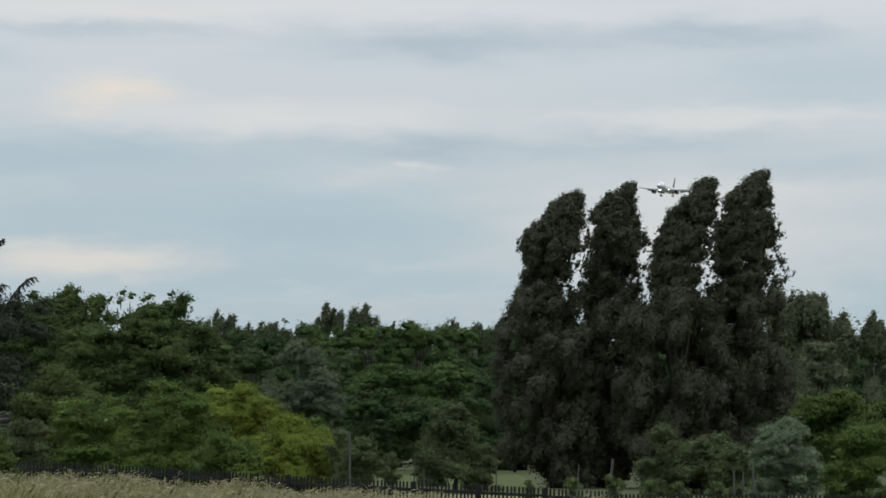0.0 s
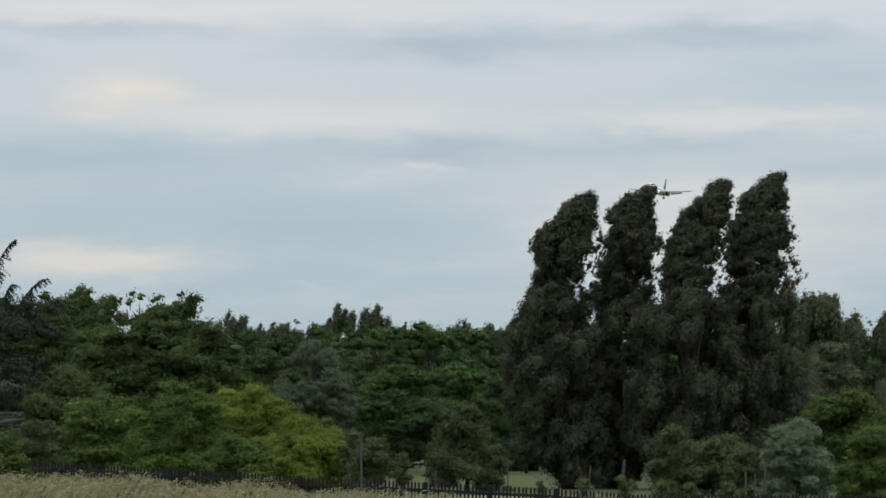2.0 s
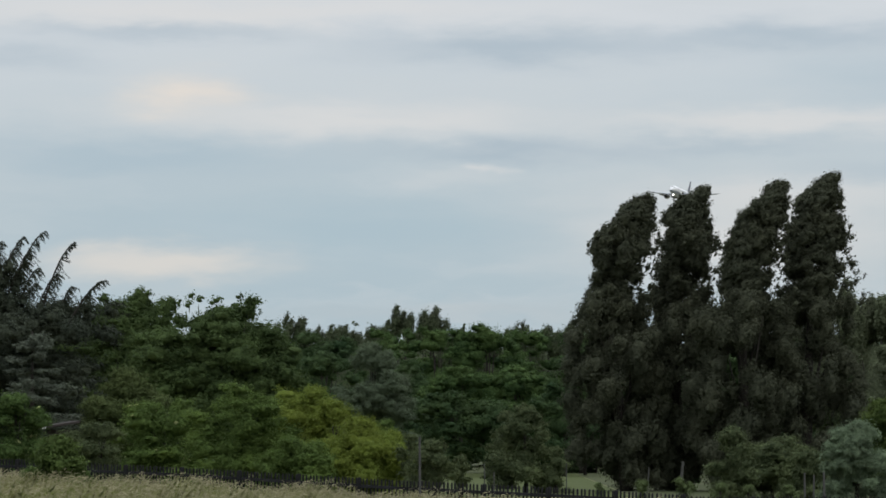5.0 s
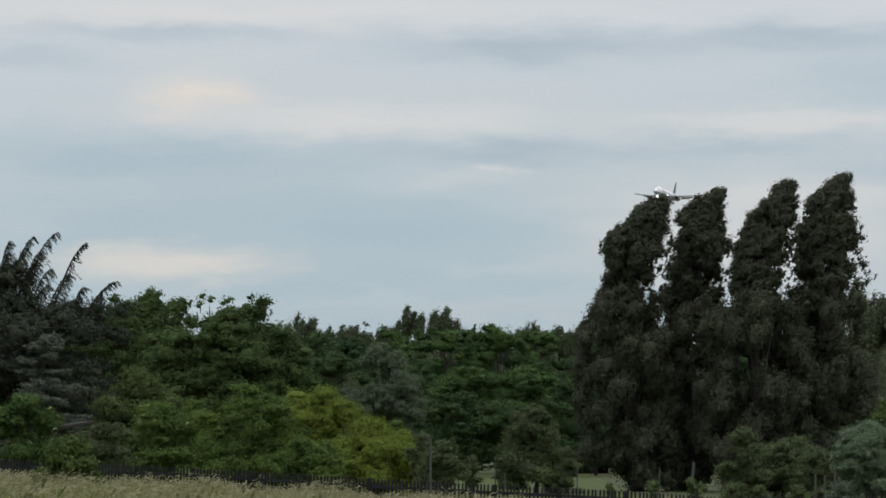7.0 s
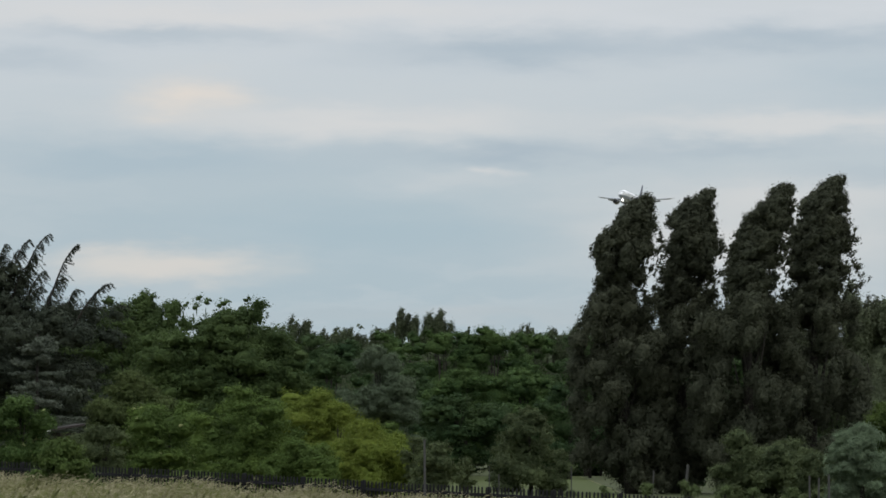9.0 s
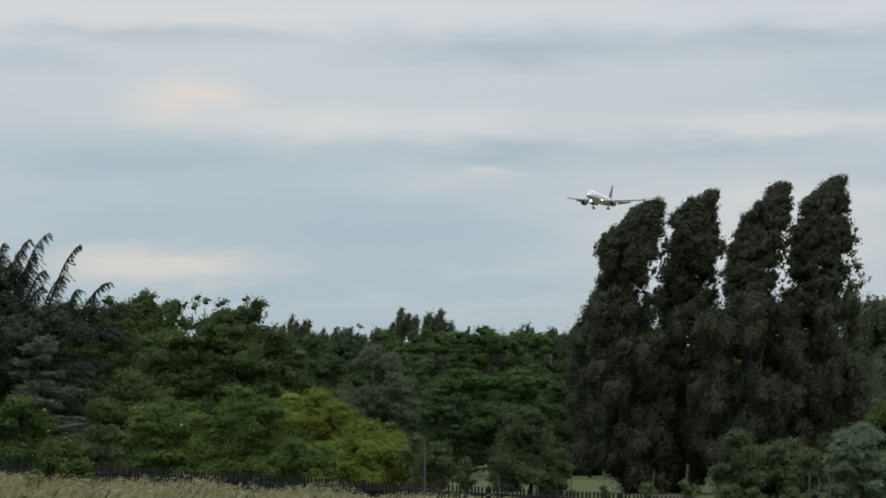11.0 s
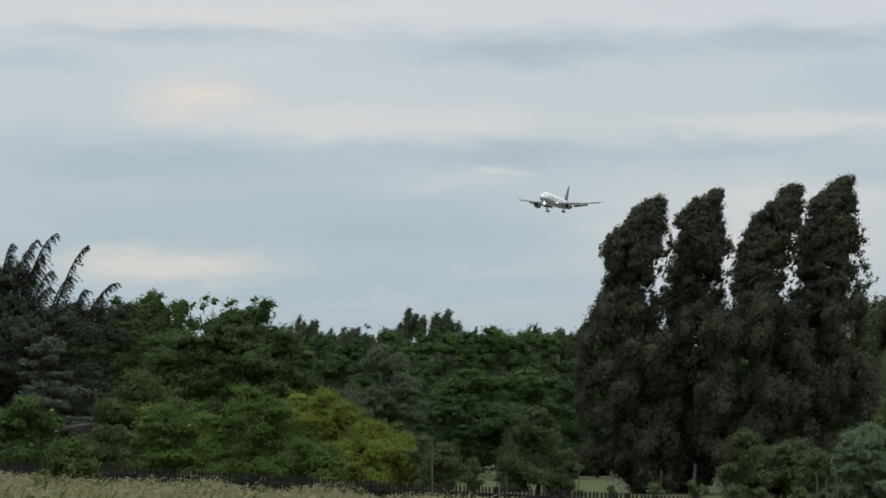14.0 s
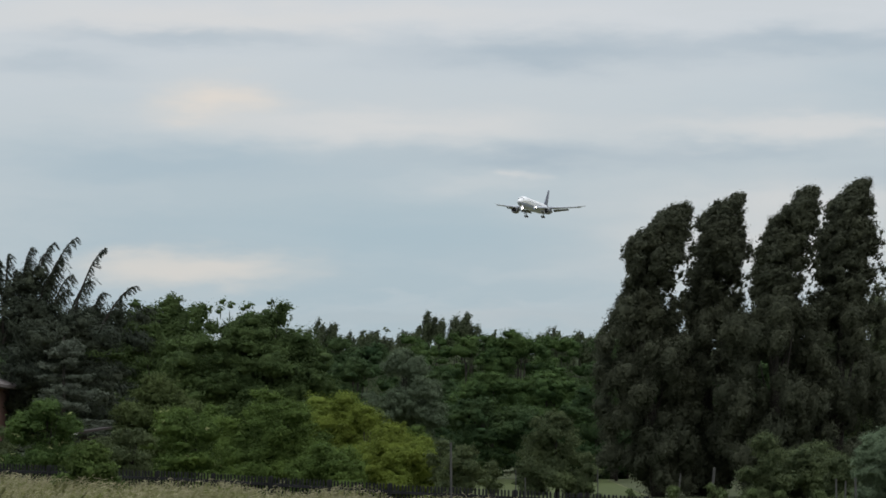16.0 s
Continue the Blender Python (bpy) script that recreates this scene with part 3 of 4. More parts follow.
# hedge behind the lawn
for hx, hw in ((640, 120), (740, 110), (840, 110), (930, 110), (1010, 110)):
    broadleaf("hedge_shrub", "dark hedge shrub at the far edge of the lawn", (hx - 784) / 7459 * 436, 436, 5.2, hw / 7459 * 436 * 1.2, WOOD_B, n=4000, low=.02, lobes=8, group="hedge", category="bush")

# right of the poplars
broadleaf("garden_tree", "rounded dull grey-green tree beside the poplars", 25.6, 285, 9.4, 5.1, PINE, n=18000, leaf=.26, low=.05, lobes=14, sway=.2)
broadleaf("maple", "fresh green maple beside the poplars", 22.1, 240, 5.6, 7.1, FRESH, n=20000, leaf=.28, low=.05, lobes=16, sway=.3)
broadleaf("maple", "fresh green maple beside the poplars", 27.3, 250, 6.2, 6.1, FRESH, n=12000, leaf=.28, low=.05, lobes=14, sway=.3)
broadleaf("garden_tree", "dull green shrub tree under the poplars", 19.9, 262, 6.0, 4.7, DUSK, n=10000, leaf=.24, low=.05, lobes=12)
broadleaf("grey_willow", "silvery grey-green willow bush behind the fence", 15.9, 196, 3.8, 3.5, WILLOW, cone=.4, n=19000, leaf=.34, slim=.18, low=.02, lobes=26, size=.34, hang=(.5, 0, .8), category="bush", sway=.5)
broadleaf("bush", "leafy mid-green bush behind the fence", 19.9, 200, 3.5, 3.9, BUSH, cone=.5, n=15000, leaf=.24, slim=.35, low=.02, lobes=12, hang=(.5, 0, .6), category="bush", sway=.5)
broadleaf("bush", "leafy olive-green bush under the poplars", 13.1, 214, 3.0, 5.9, DUSK, n=16000, leaf=.28, slim=.35, hang=(.8, 0, 1.3), size=.6, cone=.3, low=.02, lobes=14, category="bush", sway=.3)
broadleaf("bush", "leafy olive-green bush under the poplars", 10.8, 208, 3.5, 2.4, DUSK, n=7000, leaf=.28, slim=.35, hang=(.8, 0, 1.3), size=.6, cone=.6, low=.02, lobes=7, category="bush", sway=.4)
broadleaf("bush", "leafy olive-green bush under the poplars", 14.5, 206, 2.5, 3.0, DUSK, n=9000, leaf=.28, slim=.35, hang=(.8, 0, 1.3), size=.6, cone=.4, low=.02, lobes=8, category="bush", sway=.3)

# added shrubs stand in for the shade between the poplar bases, hiding pale ground
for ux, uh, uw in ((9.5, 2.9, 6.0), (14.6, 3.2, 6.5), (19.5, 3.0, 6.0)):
    broadleaf("shrub", "low shrub added behind the poplars to darken the pale ground gap", ux, 285, uh, uw, WOOD_B, n=3500, leaf=.3, low=.02, lobes=9, group="shade shrubs", category="bush")

# left edge
broadleaf("laurel_bush", "glossy dark laurel bush with pale flower heads", -26.7, 226, 5.4, 5.0, LAUREL, n=24000, leaf=.2, low=.02, lobes=30, size=.36, cone=0, category="bush", blossom=BLOSSOM, sway=.2)
broadleaf("shrub", "fresh green leafy shrub in front of the fence", -13.8, 127, 2.9, 2.2, FRESH, cone=.7, base=.95, n=7000, leaf=.2, low=.02, lobes=11, category="bush", sway=.5)
broadleaf("bush", LB, -21.3, 216, 3.8, 3.9, DUSK, n=12000, leaf=.2, low=.02, lobes=11, category="bush", sway=.3)
broadleaf("bush", LB, -30.3, 230, 4.0, 4.5, DUSK, n=7000, leaf=.2, low=.02, lobes=11, category="bush")


broadleaf("bush", LB, -24.1, 229, 3.5, 2.8, DUSK, n=6000, leaf=.2, low=.02, lobes=11, category="bush")


# ---- cedar ----
def cedar(x, y):
    rng = np.random.default_rng(41)
    t = thing("cedar", pose(x, y, 0), "tall dark cedar with drooping wind-blown tips", "tree")
    part("trunk", tube(bmesh.new(), [(0, 0, -.1), (0, 0, 4), (-.1, 0, 8), (-.3, 0, 11)], (.45, .38, .25, .1), 9), BARK, t)
    # flat drooping boughs
    rows = []
    for k in range(80):
        z = rng.uniform(1.0, 11.6)
        reach = 6.6 * rng.uniform(.5, 1)
        a = rng.uniform(0, math.tau)
        for s in (.35, .62, .88):
            rows.append((math.cos(a) * reach * s + .4, math.sin(a) * reach * s, z + .5 * s - .9 * s * s, 1.25 - .3 * s, 1.25 - .3 * s, .7 - .1 * s))
    # the dense top between the leaders
    for k in range(34):
        z = rng.uniform(11.0, 13.9)
        half = 2.6 * (14.6 - z) / 3.6
        rows.append((-2.0 + (z - 11) * .35 + rng.uniform(-half, half), rng.uniform(-1, 1), z, .5, .5, .42))
    at, out, grow = tufted(rng, rows, 7000, 12, .34, .15, .7)
    link("crown", leaf_mesh("crown", rng, at, out, .28, .08, (.5, 0, -.8), boughs=rows, solid=.5), CEDAR, t)
    # wind-bent leaders: root x, z, tip x, z, thickness of foliage
    for n, (x0, z0, x1, z1, f) in enumerate(((-3.6, 10.0, -4.4, 14.6, 1.3), (-2.8, 10.2, -2.5, 14.9, 1.3), (-2.1, 10.4, -1.0, 15.3, 1.4), (-1.3, 10.4, .4, 15.6, 1.4), (-.8, 10.2, 1.8, 15.9, 1.4),
                                             (-1.9, 10.0, -.6, 14.1, 1.6), (-1.0, 10.0, .6, 14.0, 1.6), (1.2, 9.6, 3.7, 15.2, 1.1), (3.2, 9.8, 5.6, 12.8, 1.0), (2.4, 9.6, 3.6, 12.4, 1.2),
                                             (-3.0, 9.8, -1.8, 13.4, 1.6), (-4.2, 9.6, -5.6, 14.2, 1.3),
                                             (-3.8, 9.4, -3.2, 13.0, 1.9), (-2.6, 9.4, -1.4, 12.8, 1.9), (-1.4, 9.4, .4, 13.2, 1.9), (-.4, 9.6, 1.4, 12.6, 1.8), (.8, 9.4, 2.6, 13.2, 1.5), (-2.2, 9.8, -2.0, 13.9, 1.7),
                                             (-3.2, 10.0, -2.9, 14.3, 1.7), (-1.8, 10.2, -1.2, 14.6, 1.8), (-1.2, 10.2, -.2, 14.9, 1.7), (-.6, 10.2, .9, 14.7, 1.7), (-2.6, 10.0, -3.4, 14.9, 1.5), (-.2, 10, 1.5, 13.6, 1.7))):
        p0, p1 = np.array((x0 - .3, rng.uniform(-.6, .6), z0)), np.array((x1 - .5, rng.uniform(-.8, .8), z1 + .3))
        mid = np.array((x0 + .42 * (x1 - x0), p0[1], z0 + .80 * (z1 - z0)))

        def curve(s):
            bow = (1 - s) ** 2 * p0 + 2 * s * (1 - s) * mid + s * s * p1 - p0
            return bow + (s ** 6) * np.array((.35, 0, -.15))

        pts = curve(np.linspace(0, 1, 12)[:, None])
        plume = part("plume", tube(bmesh.new(), [tuple(p) for p in pts], np.linspace(.10, .015, 12), 5), BARK, t)
        plume.location = p0
        # side sprays that hang to the lee
        here, way = [], []
        for j in range(40):
            q = (j + .6 * rng.random()) / 40
            o = curve(np.array([[q]]))[0]
            d = np.array((rng.normal(.62, .28), rng.normal(0, .4), rng.uniform(-.35, .05)))
            ln = 1.15 * f * (1.0 - .72 * q) * rng.uniform(.5, 1.0)
            for u in np.linspace(.05, 1, 10):
                here.append(o + d * ln * u + np.array((0, 0, -.55 * ln * u * u)))
                way.append(d + (0, 0, -1.1 * u))
        here = np.repeat(np.array(here), 4, 0) + rng.normal(size=(len(here) * 4, 3)) * .03
        me = leaf_mesh("needles", rng, here, rng.normal(size=here.shape), .16, .045, 3.0 * np.repeat(np.array(way), 4, 0))
        link("needles", me, CEDAR, plume, smooth=False)
        SWAY.append((plume, .8, rng.uniform(0, 6.28), rng.uniform(1.5, 2.4)))


cedar(-30.77, 262)


def spruce(x, y):
    rng = np.random.default_rng(43)
    t = thing("blue_spruce", pose(x, y, 0), "blue-grey spruce with tiered boughs in front of the cedar", "tree")
    part("trunk", tube(bmesh.new(), [(0, 0, -.1), (0, 0, 4), (0, 0, 9.4)], (.2, .14, .03), 8), BARK, t)
    rows = []
    for k in range(60):
        z = rng.uniform(.8, 9.0)
        reach, a = (5.6 - .52 * z) * rng.uniform(.7, 1.05), rng.uniform(0, math.tau)
        for u in np.linspace(.25, 1, 7):
            rows.append((math.cos(a) * reach * u + .15 * u, math.sin(a) * reach * u, z - .13 * reach * u * u + .25 * u ** 4, .40 - .16 * u, .40 - .16 * u, .17))
    at, out, grow = tufted(rng, rows, 2800, 12, .16, .1, .35, rise=.8)
    link("crown", leaf_mesh("crown", rng, at, out, .15, .05, (.4, 0, -.5)), SPRUCE, t, smooth=False)


spruce(-28.1, 246)


# ---- the four poplars ----
def poplar(x, y, axis, seed, wide, spur=False):
    """axis: height, middle, width, from the shoulder to the tip; below it the crown is a broad skirt."""
    rng = np.random.default_rng(seed)
    t = thing("poplar", pose(x, y, 0), "tall dark poplar bent by the wind, in a row of four", "tree", "row of poplars")
    zs, xs, ws = [np.array(c) for c in zip(*axis)]
    shoulder, tip = zs[0], zs[-1]
    cut = float(np.interp(.58, (0, 1), (shoulder, tip)))

    def middle(z):
        return float(np.interp(z, zs, xs)) if z > shoulder else xs[0] * z / shoulder

    def limb_pts(z0, a, z1, r):
        c, s = math.cos(a), math.sin(a)
        return [(middle(z0), 0, z0), (middle(z0) + c * r * .6, s * r * .6, z0 + (z1 - z0) * .4), (middle(z1) + c * r, s * r, z1)]

    hs = np.linspace(0, tip * .93, 8)
    part("trunk", tube(bmesh.new(), [(middle(z), 0, z - .1) for z in hs], np.linspace(.42, .04, 8), 9), BARK, t)
    for k in range(7):
        z0 = rng.uniform(1.5, 7)
        part("limb", tube(bmesh.new(), limb_pts(z0, rng.uniform(0, math.tau), z0 + rng.uniform(3, 5), wide * .22), (.11, .07, .02), 6), BARK, t)
    # skirt
    rows = []
    for k in range(125):
        z = rng.uniform(.5, shoulder + .4)
        half = wide * .5 * float(np.interp(z, (0, 2.5, 5, shoulder), (.62, .92, 1.02, .80)))
        a, r = rng.uniform(0, math.tau), rng.uniform(.1, 1.0) ** .6
        big = np.array((.62, .62, .80)) * rng.uniform(.55, 1.15)
        rows.append((middle(z) + math.cos(a) * half * r, math.sin(a) * half * r, z, *big))
        for j in range(2):
            u = unit(rng.normal(size=(1, 3)) + (math.cos(a), math.sin(a), .4))[0]
            rows.append((*(np.array(rows[-1 - j][:3]) + u * big), *(big * rng.uniform(.3, .55))))
    if spur:
        rows += [(-2.5, 0, 10.7, .34, .34, .4), (-2.2, 0, 10.1, .45, .45, .5), (-1.8, .2, 9.3, .55, .55, .65)]
    at, out, grow = tufted(rng, rows, 7800, 10, .24, .04, 1.2, rise=.1, shear=.2)
    out = out * (1, 1, .45)
    at[:, 2] = np.maximum(at[:, 2], .1)
    link("skirt", leaf_mesh("skirt", rng, at, out, .14, .09, (1.2, 0, .4), loose=.12, boughs=rows, solid=.70, shear=.2), POPLAR, t)

    def crown(name, z0, z1, parent, base, tufts):
        rows = []
        for z in np.arange(z0, z1, .21):
            half = .5 * float(np.interp(z, zs, ws))
            for j in range(4):
                a, r = rng.uniform(0, math.tau), rng.uniform(.0, 1.0) ** .55
                big = min(.62, half * .62) * rng.uniform(.45, 1.0)
                reach = max(half - big * 1.1, 0) * r
                px, py = middle(z) + math.cos(a) * reach, math.sin(a) * reach
                rows.append((px, py, z, big, big, big * 1.15))
                for q in range(3):
                    u = unit(rng.normal(size=(1, 3)) + (math.cos(a) + .3, math.sin(a), .5))[0]
                    rows.append((px + u[0] * big, py + u[1] * big, z + u[2] * big * 1.1, *(big * rng.uniform(.2, .5) * np.array((1, 1, 1.2)))))
        # loose sprays that stream to the lee
        for k in range(int((z1 - z0) * 24)):
            z = rng.uniform(z0, z1)
            half, q = .5 * float(np.interp(z, zs, ws)), rng.uniform(.05, .15)
            rows.append((middle(z) + half * (.6 + float(np.interp(z, (12, 16), (.95, .5))) * rng.random() ** 1.4), rng.uniform(-.6, .6), z, q, q, q * rng.uniform(1, 2)))
        at, out, grow = tufted(rng, rows, int(tufts * 1.9), 10, .15, .03, 1.1, rise=.3, shear=.3)
        at -= np.array(base)
        ob = link(name, leaf_mesh(name, rng, at, out, .14, .085, (1.6, 0, .7), loose=.14, boughs=np.array(rows) - (*base, 0, 0, 0), solid=.68, shear=.3), POPLAR, parent)
        return ob

    b1 = (middle(shoulder), 0, shoulder)
    upper = crown("crown", shoulder - .3, cut, t, b1, 2200)
    upper.location = b1
    b2 = (middle(cut) - b1[0], 0, cut - shoulder)
    top = crown("crown_top", cut - .6, tip - .15, upper, (middle(cut), 0, cut), 1900)
    top.location = b2
    return upper, top


PY = 249
POPLARS = [
    poplar(6.71, PY, ((10.68, -1.1, 3.7), (11.7, -.80, 3.0), (13.4, -.60, 3.8), (14.5, -.48, 4.2), (15.85, .15, 3.0), (16.6, .52, 2.1), (17.1, .88, 1.2), (17.6, 1.25, .4)), 51, 5.7, True),
    poplar(9.88, PY + 3, ((10.68, -.20, 4.5), (12.64, .05, 4.2), (14.3, .40, 3.7), (16.2, .15, 3.0), (17.0, .45, 2.2), (17.6, .92, 1.2), (18.25, 1.45, .4)), 52, 6.2),
    poplar(13.55, PY - 2, ((10.6, -.10, 4.4), (12.93, 0, 3.7), (14.2, .28, 3.4), (15.58, .68, 3.2), (17.0, 1.32, 2.3), (17.7, 1.9, 1.1), (18.3, 2.4, .4)), 53, 6.4),
    poplar(17.23, PY + 1, ((10.7, .40, 4.9), (13.06, .37, 4.5), (14.43, .57, 4.3), (15.9, .60, 3.6), (17.3, .88, 2.8), (18.0, 1.25, 1.8), (18.5, 1.65, .9), (18.95, 2.0, .4)), 54, 7.2),
]


# ---- house and shed ----
def house():
    t = thing("house", pose(-39.4, 256, 0), "brick house corner with brown tiled hip roof", "house")
    bm = bmesh.new()
    box(bm, -6.2, -5, 0, 6.2, 5, 6.55)
    part("wall", bm, BRICK, t, "red-brown brick wall", False)
    bm = bmesh.new()
    lo = [bm.verts.new(v) for v in ((-6.9, -5.7, 6.56), (6.9, -5.7, 6.56), (6.9, 5.7, 6.56), (-6.9, 5.7, 6.56))]
    up = [bm.verts.new(v) for v in ((-6.9, -5.7, 6.74), (6.9, -5.7, 6.74), (6.9, 5.7, 6.74), (-6.9, 5.7, 6.74))]
    r0, r1 = bm.verts.new((-2.4, 0, 8.6)), bm.verts.new((2.4, 0, 8.6))
    bm.faces.new(lo[::-1])
    for k in range(4):
        bm.faces.new((lo[k], lo[(k + 1) % 4], up[(k + 1) % 4], up[k]))
    for f in ((up[0], up[1], r1, r0), (up[1], up[2], r1), (up[2], up[3], r0, r1), (up[3], up[0], r0)):
        bm.faces.new(f)
    part("roof", bm, TILES, t, "brown tiled hip roof", False)
    part("gutter", tube(bmesh.new(), [(-6.9, -5.76, 6.66), (6.9, -5.76, 6.66)], (.06, .06), 8), GUTTER, t, "pale gutter")


house()


def shed():
    t = thing("garden_shed", pose(-25.84, 244, 0, 0, 0, 20), "small garden shed with rust-brown sloping roof among bushes", "shed")
    part("wall", box(bmesh.new(), -.9, -.9, 0, .9, .9, 3.6), SHEDWOOD, t, "", False)
    bm = box(bmesh.new(), -1.1, -1.1, 3.62, 1.1, 1.1, 3.76, .02)
    roof = part("roof", bm, SHEDROOF, t, "rust-brown sloping roof", False)
    roof.matrix_basis = pose(0, 0, .25, 0, -9, 0)
    part("gutter_end", box(bmesh.new(), -1.2, -1.16, 3.62, -.95, -1.10, 3.76, .01), GUTTER, roof, "pale gutter end", False)


shed()


# ---- posts and weeds ----
def stake(name, label, x, y, h, r, lean=0.0):
    t = thing(name, pose(x, y, 0, 0, lean, 0), label, "post")
    bm = tube(bmesh.new(), [(0, 0, -.15), (.01, 0, h * .5), (0, 0, h)], (r, r * .95, r * .85), 8)
    part("pole", bm, POSTWOOD, t, "", False)


stake("wooden_post", "grey weathered wooden post at the fence", -2.73, 123.2, 2.86, .036)
stake("wooden_post", "slanting grey wooden post under the poplars", 8.05, 205, 1.90, .075, 6)
stake("garden_stake", "thin garden stake under the poplars", 6.46, 205, 1.62, .035, 5)
stake("garden_stake", "thin garden stake on the lawn", -1.57, 230, 1.73, .03)
stake("garden_stake", "thin garden stake on the lawn", 2.90, 230, 1.73, .03)
stake("garden_stake", "pale thin stake by the willow bush", 9.65, 140, 1.71, .035)
stake("garden_stake", "pale thin stake by the willow bush", 9.91, 140, 1.64, .035, 2)
stake("garden_stake", "pale stake by the willow bush", 10.29, 140, 1.75, .042)
stake("garden_stake", "thin garden stake behind the fence", -0.91, 200, 1.43, .03)
for wx, wd, wt, ww in ((1010, 168, 842, 38), (1085, 168, 838, 52), (1148, 168, 846, 40), (1200, 165, 850, 40), (935, 180, 846, 24), (1270, 160, 850, 40)):
    broadleaf("weed_clump", "pale green weeds behind the fence", (wx - 784) / 7459 * wd, wd, 2.5 - (wt - 790) / 7459 * wd, ww / 7459 * wd, WEED, n=1500, leaf=.34, slim=.13, low=.02, size=.34,
              lobes=5, tuft=.25, hang=(.4, 0, 2.6), category="weeds", group="weeds")


# ---- grass ----
def grass():
    rng = np.random.default_rng(77)

    def places(n):
        s, off = rng.uniform(11, 52, n), -.15 - 22 * rng.random(n) ** 1.7
        p = np.stack((FX + FDX * s + FDY * off, FY + FDY * s - FDX * off, np.zeros(n)), 1)
        p[:, 2] = [bank(q[0], q[1]) for q in p]
        return p

    def blades(name, p, h, w, mat, label):
        n = len(p)
        a = rng.uniform(0, math.tau, n)
        side = np.stack((np.cos(a), np.sin(a), 0 * a), 1) * w
        h = h[:, None]
        bend = np.stack((rng.normal(.32, .16, n), rng.normal(0, .15, n), np.ones(n)), 1) * h
        mid = p + bend * (.3, .3, .58)
        v = np.stack((p - side, p + side, mid + side * .8, p + bend, mid - side * .8), 1).astype(np.float32)
        me = bpy.data.meshes.new(name)
        me.vertices.add(5 * n), me.loops.add(5 * n), me.polygons.add(n)
        me.vertices.foreach_set("co", v.ravel())
        me.loops.foreach_set("vertex_index", np.arange(5 * n, dtype=np.int32))
        me.polygons.foreach_set("loop_start", np.arange(0, 5 * n, 5, dtype=np.int32))
        me.update(calc_edges=True)
        ob = link(name, me, mat, None, smooth=False)
        return tagged(ob, label, "grass", "", "stuff"), p + bend

    p = places(60000)
    clump = np.array([noise.noise((q[0] * .55, q[1] * .25, 0)) for q in p])
    h = (.66 + .42 * clump) * rng.uniform(.6, 1.2, len(p))
    ob, tips = blades("tall_grass", p, h, .011, GRASS, "tall dry pale grass in front of the fence")
    keep = rng.random(len(tips)) < .34
    tips = tips[keep]
    me = leaf_mesh("seed_heads", rng, np.repeat(tips, 2, 0) + rng.normal(size=(2 * len(tips), 3)) * (.05, .05, .05), rng.normal(size=(2 * len(tips), 3)), .16, .024, (2.4, 0, .5))
    heads = link("seed_heads", me, SEED, None, smooth=False)
    return tagged(heads, "feathery pale seed heads of the dry grass", "grass", "", "stuff")


HEADS = grass()


# ---- the aircraft ----
def loft(bm, rings, close=True):
    rows = [[bm.verts.new(p) for p in r] for r in rings]
    n = len(rows[0])
    for r0, r1 in zip(rows, rows[1:]):
        for k in range(n):
            bm.faces.new((r0[k], r0[(k + 1) % n], r1[(k + 1) % n], r1[k]))
    if close:
        bm.faces.new(rows[0][::-1]), bm.faces.new(rows[-1])
    bmesh.ops.recalc_face_normals(bm, faces=bm.faces[:])
    return bm


def ring(y, z, rx, rz, n=24, a0=0.0, a1=math.tau):
    return [(rx * math.cos(a), y, z + rz * math.sin(a)) for a in (a0 + (a1 - a0) * k / n for k in range(n))]


def foil(le, chord, thick, up=(0, 0, 1), twist=0.0):
    """A wing section whose leading edge is le; the chord runs aft (+y)."""
    shape = ((0, 0), (.05, .5), (.25, .95), (.5, .8), (.8, .35), (1, .02), (.8, -.2), (.5, -.4), (.25, -.5), (.05, -.35))
    u, le = Vector(up), Vector(le)
    return [tuple(le + Vector((0, c * chord, -c * chord * twist)) + u * (h * thick)) for c, h in shape]


def wing_part(name, rows, mat, parent, up=(0, 0, 1), label=""):
    bm = bmesh.new()
    loft(bm, [foil(le, c, t, up, tw) for le, c, t, tw in rows])
    return part(name, bm, mat, parent, label)


